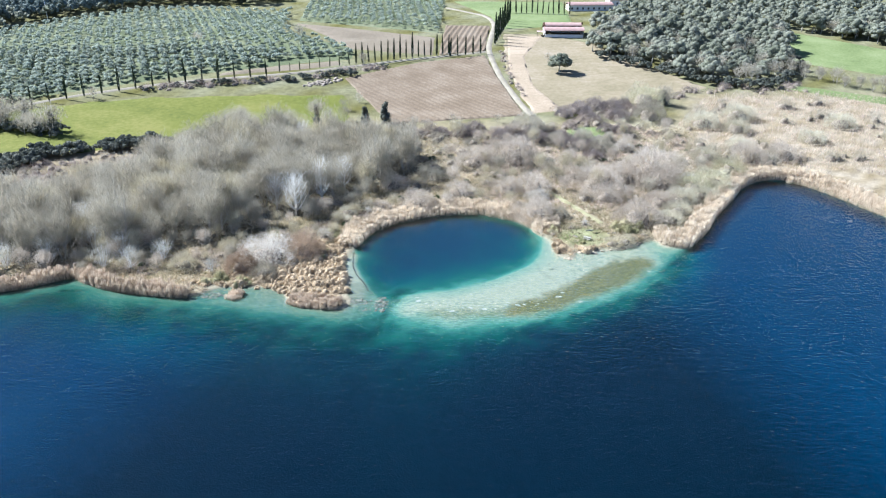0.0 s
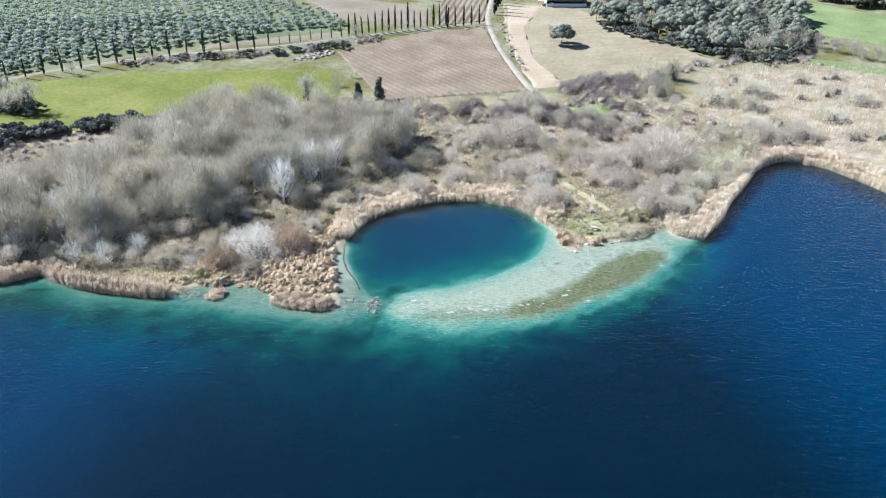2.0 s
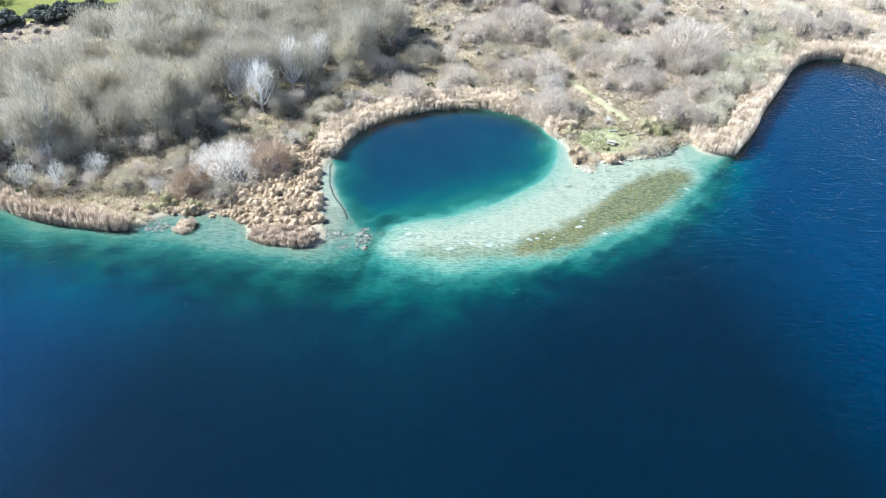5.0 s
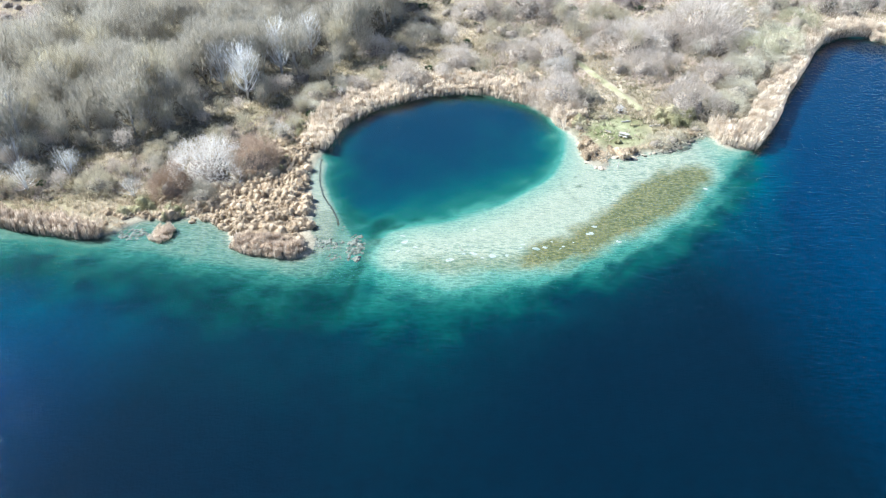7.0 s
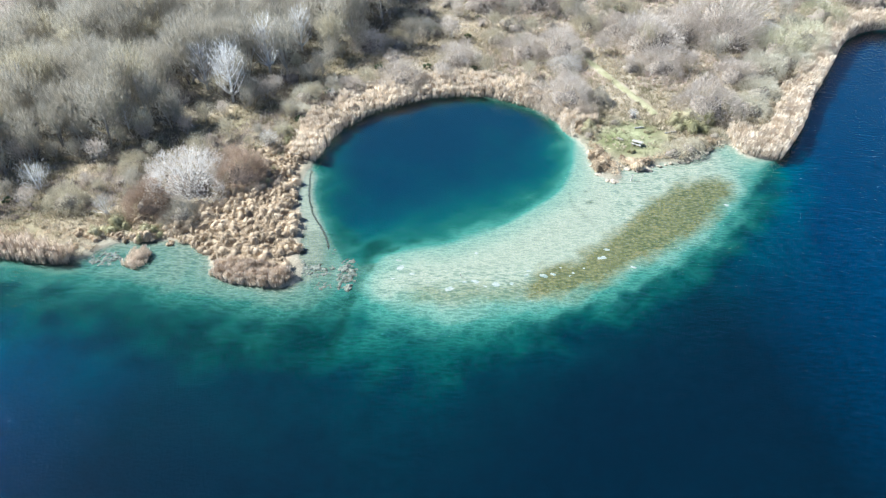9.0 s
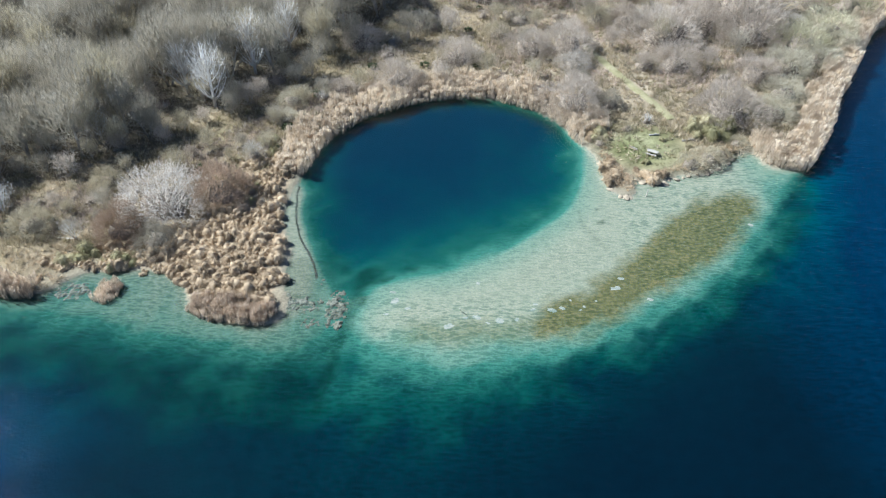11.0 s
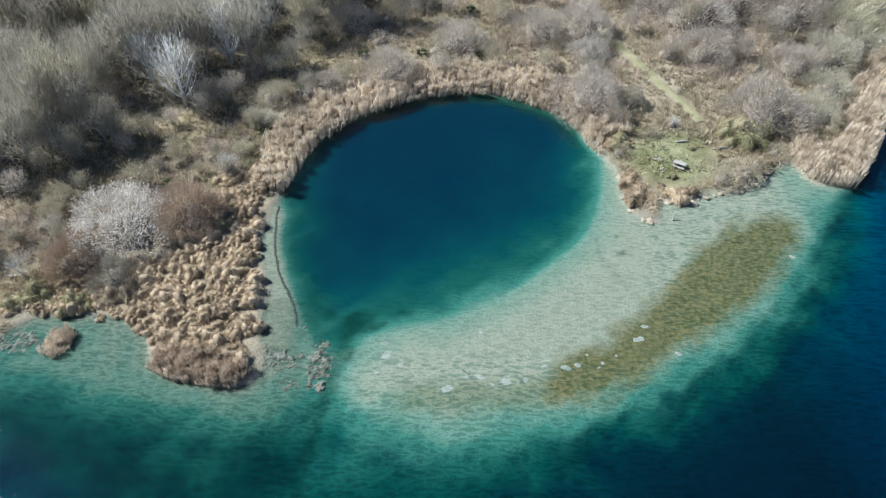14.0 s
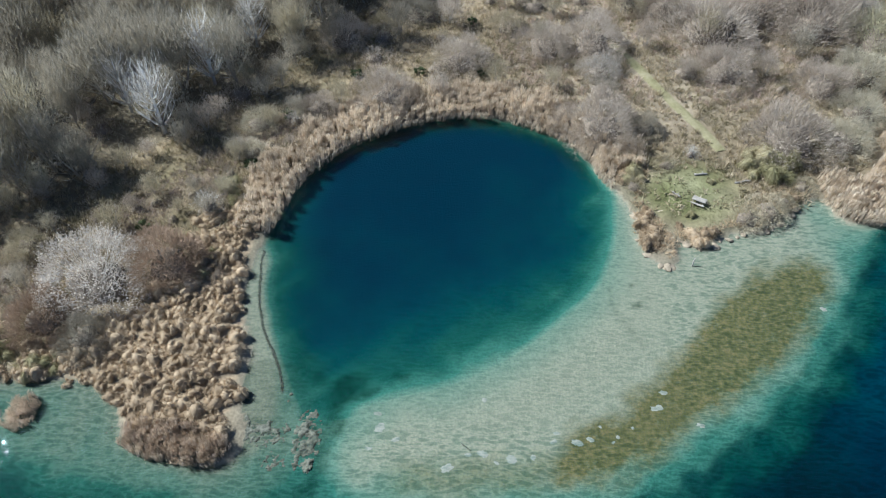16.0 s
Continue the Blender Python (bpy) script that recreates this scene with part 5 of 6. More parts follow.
field("vineyard", "bare brown vineyard in straight rows", PLOUGHED, [(-22, 398), (3, 410)], [(-22, 474), (6, 474)], [(-22, 398), (-22, 474)], [(3, 410), (6, 474)], 0.75, 0.42, ((0.98, -0.12), 3.0, 0.28), "vineyard")
field("grove_floor", "grassy floor of the olive grove", GROVE, [(-230, 300), (-188, 324), (-120, 356), (-62, 382)], [(-290, 450), (-228, 530), (-128, 522)], [(-230, 300), (-290, 450)], [(-62, 382), (-64, 404), (-112, 442), (-128, 522)], 5, 0.26, category="grove")
field("grove_floor", "grassy floor of the upper olive grove", GROVE, [(-117, 480), (-22, 445)], [(-130, 575), (-24, 590)], [(-117, 480), (-130, 575)], [(-22, 445), (-24, 590)], 5, 0.31, category="grove")
field("fallow_field", "bare brown strip between the road and the olive trees", FALLOW, [(-126, 350.5), (-90, 361), (-66, 373.5)], [(-124, 357), (-98, 372), (-72, 382)], [(-126, 350.5), (-124, 357)], [(-66, 373.5), (-72, 382)], 2.5, 0.36)
field("lawn", "green slope below the farmhouse", LUSH, [(9, 462), (37, 470), (58, 478)], [(-24, 570), (60, 570)], [(9, 462), (5, 505), (-24, 570)], [(58, 478), (60, 570)], 4, 0.33, category="lawn")
field("dry_slope", "pale dry grass slope with bare earth", DRY, [(25, 315), (60, 324), (106, 351)], [(13, 452), (36, 453), (62, 430)], [(25, 315), (12, 375), (13, 452)], [(106, 351), (86, 384), (62, 430)], 1.5, 0.28, ((-0.18, 0.98), 5.2, 0.1), category="slope", ragged=3.5)
field("bare_ground", "bare pinkish earth on the dry slope", EARTH, [(22, 312), (38, 316)], [(13.5, 446), (38, 448)], [(22, 312), (14, 372), (13.5, 446)], [(38, 316), (26, 350), (24, 400), (38, 448)], 2.5, 0.36, category="slope", ragged=2.0)
field("meadow", "green field beyond the dark wood", LUSH, [(158, 394), (200, 368), (240, 350)], [(180, 468), (222, 420), (270, 400)], [(158, 394), (180, 468)], [(240, 350), (270, 400)], 4, 0.3, category="meadow")
field("meadow", "narrow green field at the marsh's edge", LUSH, [(140, 349), (175, 326), (215, 305)], [(143, 360), (182, 342), (225, 322)], [(140, 349), (143, 360)], [(215, 305), (225, 322)], 4, 0.34, category="meadow")
field("lawn", "small green clearing in the scrub", LUSH, [(33, 283), (49, 282)], [(35, 298), (54, 297)], [(33, 283), (35, 298)], [(49, 282), (54, 297)], 2.5, 0.3, category="lawn")
ROAD = [(-225, 292), (-205, 305), (-188, 320), (-163, 333), (-139, 343), (-119, 349), (-89, 359), (-62, 373), (-30, 391), (3, 408)]
track("road", "pale gravel road lined with cypresses", GRAVEL, ROAD, 1.1, 0.4)
track("road", "pale gravel farm track", GRAVEL, [(-24, 538), (-8, 520), (3, 505), (8, 479), (6, 440), (5, 410), (10, 366), (18, 327), (23, 309)], 1.25, 0.45)
track("path", "trodden grass path to the pool", PATH_SOIL, [(22.8, 228.5), (25.2, 223.6), (29.5, 214.8), (32.0, 209.5), (34.3, 205.5), (35.4, 202.8), (36.4, 200)], 1.0, 0.12)


def cypress(seed, high=10.5, wide=0.8):
    tree = tagged(new("cypress"), "slender dark green cypress beside the road", "cypress")
    wood = Shape(seed)
    wood.tube([(0, 0, -0.4), (0, 0, 0.5), (0, 0, high * 0.8)], [0.2, 0.16, 0.05], 5)
    part("trunk", wood.mesh("trunk", BARK), BARK, tree)
    s = Shape(seed)
    n = 380
    f = s.rng.uniform(0, 1, n)
    a = s.rng.uniform(0, 2 * math.pi, n)
    r = wide * np.sin(np.clip(f * 0.92 + 0.12, 0, 1) * math.pi) ** 0.7 * s.rng.uniform(0.55, 1.0, n) * (1.05 - 0.5 * f)
    at = np.column_stack([np.cos(a) * r, np.sin(a) * r, 0.4 + f * (high - 0.4)])
    s.slips(at, np.column_stack([np.cos(a) * 0.25, np.sin(a) * 0.25, np.full(n, 1.3)]) * s.rng.uniform(0.6, 1.1, (n, 1)), 0.26)
    part("crown", s.mesh("crown", CYPRESS_LEAF), CYPRESS_LEAF, tree)
    return tree


slim = [cypress(101 + i, 9.0 + 1.0 * i, 0.42 + 0.06 * i) for i in range(3)]


def beside(points, first, last, gap, shift):
    p = np.array(points, float)
    whole = np.sum(np.hypot(*np.diff(p, axis=0).T))
    q = along(p, int(whole / gap) + 1)
    t = np.gradient(q, axis=0)
    t /= np.hypot(t[:, 0], t[:, 1])[:, None]
    q = q + np.column_stack([-t[:, 1], t[:, 0]]) * shift
    return q[(q[:, 0] > first) & (q[:, 0] < last)]


strew(slim, beside(ROAD, -215, -98, 7.2, -2.6), 50, 0.75, 1.05, "cypresses along the road")
strew(slim, beside(ROAD, -98, -62, 5.0, 2.6), 55, 0.4, 0.62, "cypresses along the road")
strew(slim, beside(ROAD, -62, -14, 3.4, 2.6), 51, 0.8, 1.1, "cypresses along the road")
strew(slim, beside(ROAD, -16, 2, 4.4, -2.8), 52, 0.85, 1.1, "cypresses along the road")
strew(slim, np.column_stack([np.linspace(8.2, 18, 10), np.linspace(424, 490, 10)]), 53, 1.15, 1.5, "cypresses along the farm track")
strew(slim, np.column_stack([np.linspace(16, 58, 13), np.linspace(519, 514, 13)]), 54, 0.8, 1.15, "cypresses by the farmhouse")
for ob in slim:
    drop(ob)

# olive groves
olives = [leafy_tree("olive_tree", "rounded silver-green olive tree", 111 + i, 4.6, 3.0, OLIVE_LEAF, 10, 26, 0.3, "olive tree", 0.16) for i in range(3)]


def rows_in(outline, gap, turn, seed):
    """An orchard's rows in an outline."""
    rng = np.random.default_rng(seed)
    line = np.array(outline, float)
    c = line.mean(0)
    k = np.arange(-40, 41) * gap
    gx, gy = np.meshgrid(k, k * 1.08)
    a = radians(turn)
    p = np.column_stack([gx.ravel() * math.cos(a) - gy.ravel() * math.sin(a), gx.ravel() * math.sin(a) + gy.ravel() * math.cos(a)]) + c
    p = p + rng.normal(size=p.shape) * 0.14
    return p[inside(p, line) & (rng.uniform(0, 1, len(p)) > 0.02)]


GROVES = [rows_in([(-225, 306), (-188, 328), (-125, 360), (-70, 380), (-66, 400), (-112, 438), (-126, 512), (-190, 520), (-228, 524), (-290, 440)], 5.3, 24, 60),
          rows_in([(-115, 484), (-24, 452), (-26, 580), (-128, 575)], 5.3, 8, 61)]
spots = np.concatenate(GROVES)
spots = spots[~inside(spots, np.array([(-128, 347), (-90, 358), (-64, 372), (-58, 384), (-76, 385), (-100, 374), (-128, 358)], float))]
spots = spots[np.argsort(spots[:, 1])]
strew(olives, spots[:290], 62, 0.88, 1.12, "olive trees in rows")
rest, pieces = spots[290:], []
crown = leafy(114, 4.6, 3.0, 4, 8, 0.55)
V0, T0 = np.concatenate(crown.v), np.concatenate(crown.t)
rng = np.random.default_rng(63)
far_grove = Shape(64)
for (x, y), zz in zip(rest, on_ground(rest)):
    a, s = rng.uniform(0, 6.28), rng.uniform(0.8, 1.15)
    R = np.array(((math.cos(a), -math.sin(a), 0), (math.sin(a), math.cos(a), 0), (0, 0, 1)))
    far_grove.add(V0 @ R.T * s + (x, y, zz), T0)
    far_grove.tube([(x, y, zz - 0.3), (x, y, zz + 2.2)], [0.16, 0.1], 4)
tagged(part("olive_grove", far_grove.mesh("olive_grove", OLIVE_LEAF), OLIVE_LEAF), "silver-green olive trees in rows up the hill", "olive grove", kind="stuff")
for ob in olives:
    drop(ob)

# the dark wood, hedges and single trees
oaks = [leafy_tree("oak_tree", "broad evergreen oak with a dark grey-green crown", 121 + i, 11 + i, 5.8, OAK_LEAF, 20, 28, 0.4, "oak tree", 0.3, -0.14) for i in range(3)]
hoary = [bare_tree("bare_oak", "leafless oak with a dense grey crown", 131 + i, 9.5, 4.6, GREY_TWIG, BARK, limbs=7, boughs=8, twigs=9, twig_width=0.12, split=True) for i in range(2)]
DARK_WOOD = [(60, 410), (86, 386), (108, 362), (128, 353), (148, 372), (160, 398), (182, 472), (225, 426), (270, 406), (300, 470), (240, 620), (150, 605), (114, 550), (92, 516), (76, 484), (63, 440)]
p = spots_in(DARK_WOOD, 7.2, 65)
p = p[~inside(p, np.array([(156, 390), (200, 364), (250, 340), (280, 400), (222, 424), (180, 470)]))]
p = p[np.argsort(p[:, 1])]
strew(oaks + oaks + hoary, p[:290], 66, 0.65, 1.25, "trees of the dark wood")
far_wood, crown = Shape(67), leafy(125, 10, 5.8, 5, 5, 1.2)
V0, T0 = np.concatenate(crown.v), np.concatenate(crown.t)
q = np.concatenate([p[290:], spots_in([(-330, 430), (-286, 446), (-232, 540), (-128, 585), (20, 592), (60, 600), (40, 640), (-260, 640), (-380, 500)], 14.5, 68)])
for (x, y), zz in zip(q, on_ground(q)):
    a, s = rng.uniform(0, 6.28), rng.uniform(0.7, 1.15)
    R = np.array(((math.cos(a), -math.sin(a), 0), (math.sin(a), math.cos(a), 0), (0, 0, 1)))
    far_wood.add(V0 @ R.T * s + (x, y, zz), T0)
pines = Shape(69)
q = spots_in([(-420, 470), (-300, 455), (-262, 500), (-215, 545), (-150, 545), (-140, 600), (-300, 640), (-440, 560)], 5.8, 70)
for (x, y), zz in zip(q, on_ground(q)):
    a, s = rng.uniform(0, 6.28), rng.uniform(0.8, 1.3)
    R = np.array(((math.cos(a), -math.sin(a), 0), (math.sin(a), math.cos(a), 0), (0, 0, 1)))
    pines.add(V0 @ R.T * np.array((0.8, 0.8, 1.2)) * s + (x, y, zz), T0)
tagged(part("pine_wood", pines.mesh("pine_wood", PINE_LEAF), PINE_LEAF), "dark green pine wood above the olive grove", "woodland", kind="stuff")
tagged(part("far_woodland", far_wood.mesh("far_woodland", OAK_LEAF), OAK_LEAF), "dark woodland along the ridge", "woodland", kind="stuff")
for x, y, s, a in ((39, 372, 1.15, 0), (-196, 292, 0.8, 70)):
    copy_thing(oaks[int(a) % 3], pose(x, y, on_ground((x, y))[0], 0, 0, a) @ Matrix.Scale(s, 4))
for x, y, s, a in ((35, 390, 0.6, 60), (-58, 376, 0.75, 20), (-76, 290, 0.8, 80), (-100, 420, 1.0, 30), (-150, 400, 0.9, 70), (-25, 288, 0.75, 10), (-54, 299, 0.75, 15), (-57, 312, 0.6, 75), (-52, 322, 0.5, 35), (-20, 286, 0.7, 110), (-10, 298, 0.5, 10), (8, 300, 0.45, 60), (-170, 320, 0.7, 10), (-178, 278, 0.9, 45)):
    copy_thing(hoary[int(a) % 2], pose(x, y, on_ground((x, y))[0], 0, 0, a) @ Matrix.Scale(s, 4))
scrub = [shrub("scrub_bush", "dense rounded bush of dark brown twigs", shrub_mesh(141 + i, 2.5, 3.1, SCRUB_LEAF if i == 2 else BRAMBLE, 340, 0.11)) for i in range(3)]


def ivy_tree(seed):
    """A leafless tree whose trunk and lower limbs are wrapped in ivy."""
    tree = bare_tree("ivy_clad_tree", "leafless tree with its trunk wrapped in dark ivy", seed, 9.5, 4.6, GREY_TWIG, BARK, limbs=9, boughs=7, twigs=14, thick=0.28, twig_width=0.11, split=True)
    part("ivy", column(seed, 6.8, 1.5, 16, 40, 0.28).mesh("ivy", HEDGE_LEAF), HEDGE_LEAF, tree, "dark green ivy")
    return tree


ivied = [ivy_tree(161), ivy_tree(162)]
for x, y, s, a in ((-191, 285.5, 1.45, 0), (-182.4, 288, 1.35, 70), (-166, 278, 1.4, 141), (-171.5, 276.5, 1.1, 200), (-186.5, 281, 1.2, 31), (-177, 281, 1.0, 300), (-64.7, 294.5, 1.25, 45), (-95, 292, 0.9, 110), (80.2, 325, 1.0, 25), (-200, 284, 1.4, 60)):
    copy_thing(ivied[int(a) % 2], pose(x, y, on_ground((x, y))[0], 0, 0, a) @ Matrix.Scale(s, 4))
evergreen = leafy_tree("evergreen_tree", "small upright dark evergreen tree", 163, 8.0, 1.6, HEDGE_LEAF, 3, 20, 0.34, "tree", 0.16)
evergreen.children[-1].data = column(163, 9.0, 2.6, 20, 46, 0.34).mesh("crown", HEDGE_LEAF)
for x, y, s, a in ((-45.7, 295.9, 0.85, 0), (-37.4, 296.2, 1.05, 90), (-29, 285, 0.6, 50)):
    copy_thing(evergreen, pose(x, y, on_ground((x, y))[0], 0, 0, a) @ Matrix.Scale(s, 4))
plant("bramble_thicket", "dark domed thicket of leafless brambles", shrub_mesh(164, 3.6, 4.4, DARK_BRAMBLE, 3600, 0.07, 22), ((13.2, 282.9, 1.15), (19.5, 281.9, 1.1), (23.6, 278.9, 1.1), (8.9, 281.5, 0.9), (32, 279.2, 1.15), (35.6, 273.3, 1.1), (42.2, 269.3, 1.1), (41.8, 260.5, 0.9), (35.9, 309.7, 0.95), (42.2, 315, 1.2), (50, 319.5, 1.25), (56.8, 318, 1.2), (48, 305, 0.7), (58, 306, 1.1), (-5, 286, 1.0), (-0.8, 292, 0.9), (62.3, 322.5, 1.0), (51, 292, 0.9), (57, 290, 1.0), (-14, 285, 0.8), (28, 286, 0.9), (45.5, 310.5, 0.8)))


def hedge(points, wide, gap, seed, low, high, group):
    p = along(points, int(np.sum(np.hypot(*np.diff(np.array(points, float), axis=0).T)) / gap))
    r = np.random.default_rng(seed)
    strew(scrub, p + r.normal(size=p.shape) * wide, seed, low, high, group)


brambles = [shrub("bramble_bush", "dark evergreen bramble bush", leaf_shrub_mesh(151 + i, 3.0, 3.4, HEDGE_LEAF, 11, 34, 0.3)) for i in range(3)]
p = along([(-196, 228), (-170, 244), (-158, 252), (-146, 259), (-132, 265), (-118, 268)], 60)
p = np.concatenate([p, along([(-192, 222), (-166, 238), (-154, 246)], 24)])
strew(brambles, p + np.random.default_rng(70).normal(size=p.shape) * 2.2, 70, 1.2, 1.9, "bushes of the field hedge")
strew(scrub, spots_in([(-180, 214), (-168, 236), (-146, 250), (-122, 259), (-121, 236), (-138, 210), (-165, 200)], 5.0, 81, 90), 82, 0.7, 1.25, "brambles behind the wood")
hedge([(-30, 286), (-8, 284), (12, 284), (26, 288), (44, 302), (60, 314), (76, 326)], 2.8, 1.6, 71, 0.7, 1.4, "bushes below the ploughed field")
p = along([(-152, 334), (-130, 339), (-108, 344), (-89, 350), (-66, 361), (-48, 374)], 70)
strew(scrub[:2] + brambles[:1], p + np.random.default_rng(72).normal(size=p.shape) * 1.9, 72, 0.7, 1.3, "bushes below the road")
strew(brambles, np.array((-178, 281)) + np.random.default_rng(79).normal(size=(20, 2)) * np.array((8, 3.5)), 79, 1.0, 1.7, "bushes among the field trees")
p = along([(62, 402), (86, 380), (108, 357), (128, 350), (148, 366), (160, 392)], 44)
strew(brambles, p + np.random.default_rng(80).normal(size=p.shape) * 1.5, 80, 1.0, 1.9, "bushes along the dark wood")
hedge([(12, 408), (14, 385), (15, 360), (20, 335)], 1.0, 3.0, 73, 0.4, 0.8, "bushes beside the farm track")
hedge([(76, 326), (100, 346), (124, 350), (146, 352)], 3.0, 2.4, 74, 0.7, 1.3, "bushes at the wood's foot")
hedge([(26, 277), (40, 274), (52, 278)], 2.0, 1.5, 75, 0.6, 1.2, "dark bushes in the scrub")
hedge([(8, 292), (18, 290), (29, 292)], 3.0, 1.5, 77, 0.8, 1.4, "brambles below the ploughed field")
hedge([(36, 314), (50, 316), (66, 318)], 3.2, 1.6, 78, 0.8, 1.4, "brambles below the dry slope")
strew(hoary, np.array([(150 + 5.5 * i, 372 - 4.0 * i) for i in range(12) for _ in range(2)]) + np.random.default_rng(7).normal(size=(24, 2)) * 2.0, 76, 0.6, 0.95, "trees between the green fields")
for ob in oaks + hoary + scrub + brambles + ivied + [evergreen]:
    drop(ob)


# ---- buildings ----
PLASTER = plain("white_plaster", (0.5, 0.48, 0.45), (0.62, 0.60, 0.56), 0.9, 0.5, 6.0)
ROOF_TILE = plain("faded_red_tile", (0.27, 0.165, 0.14), (0.40, 0.27, 0.235), 0.85, 0.4, 5.0, 0.03)
DARK_WOOD_PAINT = plain("dark_timber", (0.07, 0.055, 0.045), (0.13, 0.105, 0.085), 0.8, 1.0, 9.0)
GLASS_DARK = plain("window_glass", (0.03, 0.035, 0.04), (0.06, 0.065, 0.07), 0.15)


def box(bm, x0, x1, y0, y1, z0, z1, bevel=0.0):
    r = bmesh.ops.create_cube(bm, size=1, matrix=Matrix.Translation(((x0 + x1) / 2, (y0 + y1) / 2, (z0 + z1) / 2)) @ Matrix.Diagonal((x1 - x0, y1 - y0, z1 - z0, 1)))
    if bevel:
        bmesh.ops.bevel(bm, geom=list({e for v in r["verts"] for e in v.link_edges}), offset=bevel, segments=1, affect="EDGES")
    return r["verts"]


def block(name, material, parent, *size, label="", bevel=0.02):
    bm = bmesh.new()
    box(bm, *size, bevel=bevel)
    return part(name, bm, material, parent, label)


def roof_slope(parent, x0, x1, y0, y1, z0, z1, ridges=22):
    """One slope of a tiled roof, with its rows of tiles as ribs."""
    s = Shape(3)
    n = ridges * 4 + 1
    xs_ = np.linspace(x0, x1, n)
    up = 0.06 * np.abs(np.sin(np.arange(n) * math.pi / 4))
    V = np.concatenate([np.column_stack([xs_, np.full(n, y0), z0 + up]), np.column_stack([xs_, np.full(n, y1), z1 + up]),
                        np.column_stack([xs_, np.full(n, y0), np.full(n, z0 - 0.15)]), np.column_stack([xs_, np.full(n, y1), np.full(n, z1 - 0.15)])])
    i = np.arange(n - 1)
    T = np.concatenate([np.stack([i, i + 1, i + n + 1], 1), np.stack([i, i + n + 1, i + n], 1), np.stack([i + 2 * n, i + 3 * n + 1, i + 2 * n + 1], 1), np.stack([i + 2 * n, i + 3 * n, i + 3 * n + 1], 1),
                        np.stack([i, i + 2 * n + 1, i + 1], 1), np.stack([i, i + 2 * n, i + 2 * n + 1], 1)])
    s.add(V, T)
    return part("roof_slope", s.mesh("roof_slope", ROOF_TILE), ROOF_TILE, parent)


def barn():
    thing = tagged(new("barn"), "long low barn with faded red roof and open dark front", "barn")
    thing.matrix_world = pose(48, 444, on_ground((48, 444))[0], 0, 0, 1)
    block("back_wall", PLASTER, thing, -11, 11, 13.7, 14, -1, 4.6)
    for x in (-11, 10.7):
        block("side_wall", PLASTER, thing, x, x + 0.3, 0.3, 13.7, -1, 4.2)
    block("front_wall", PLASTER, thing, -11, 11, 0, 0.3, -1.2, 1.8, label="low white front wall")
    for i in range(8):
        block("post", DARK_WOOD_PAINT, thing, -10.9 + i * 3.09, -10.65 + i * 3.09, 0.02, 0.27, 1.8, 4.1)
    block("floor_slab", DARK_WOOD_PAINT, thing, -10.7, 10.7, 0.3, 13.7, -0.6, 0.1)
    roof_slope(thing, -11.6, 11.6, -0.9, 4.2, 4.0, 5.6)
    roof_slope(thing, -10.6, 10.4, 4.4, 8.2, 6.3, 7.6)
    block("clerestory", DARK_WOOD_PAINT, thing, -10.4, 10.2, 4.5, 4.7, 5.3, 6.25)
    roof_slope(thing, -11.6, 11.6, 14.8, 8.2, 4.4, 7.6)
    block("lean_to_roof", ROOF_TILE, thing, -15.2, -11.65, 1.5, 7.5, 2.9, 3.05)
    for y in (1.7, 7.2):
        block("lean_to_post", DARK_WOOD_PAINT, thing, -15.0, -14.8, y, y + 0.2, -1, 2.9)


def farmhouse(x, y, wide, deep, tall, turn, label):
    thing = tagged(new("farmhouse"), label, "house")
    thing.matrix_world = pose(x, y, on_ground((x, y))[0], 0, 0, turn)
    block("wall", PLASTER, thing, -wide / 2, wide / 2, 0, deep, -1.5, tall)
    roof_slope(thing, -wide / 2 - 0.5, wide / 2 + 0.5, -0.6, deep / 2, tall - 0.1, tall + 1.6)
    roof_slope(thing, -wide / 2 - 0.5, wide / 2 + 0.5, deep + 0.6, deep / 2, tall - 0.1, tall + 1.6)
    n = int(wide / 3.6)
    for i in range(n):
        u = -wide / 2 + wide * (i + 0.5) / n
        w = block("window", DARK_WOOD_PAINT, thing, u - 0.65, u + 0.65, -0.06, 0.12, 0.9, 2.3)
        part("pane", _pane(u), GLASS_DARK, w)


def _pane(u):
    bm = bmesh.new()
    box(bm, u - 0.52, u + 0.52, -0.09, -0.065, 1.0, 2.2)
    return bm


barn()
farmhouse(74, 530, 30, 10, 3.8, 8, "long white farmhouse with a faded red tiled roof")
farmhouse(104, 552, 30, 10, 4.0, 8, "white farm building with a faded red tiled roof behind the wood")



def utility_pole(x, y, high):
    thing = tagged(new("utility_pole"), "slim pale utility pole above the olive grove", "utility pole")
    thing.matrix_world = pose(x, y, on_ground((x, y))[0], 0, 0, 20)
    s = Shape(9)
    s.tube([(0, 0, -0.5), (0, 0, high * 0.5), (0, 0, high)], [0.24, 0.2, 0.15], 8)
    part("post", s.mesh("post", PLASTER), PLASTER, thing)
    block("crossarm", DARK_WOOD_PAINT, thing, -1.1, 1.1, -0.08, 0.08, high - 0.6, high - 0.42)
    for u in (-0.9, 0.0, 0.9):
        block("insulator", GLASS_DARK, thing, u - 0.07, u + 0.07, -0.07, 0.07, high - 0.42, high - 0.2)


utility_pole(-277, 481, 13.0)
utility_pole(-250, 530, 11.0)

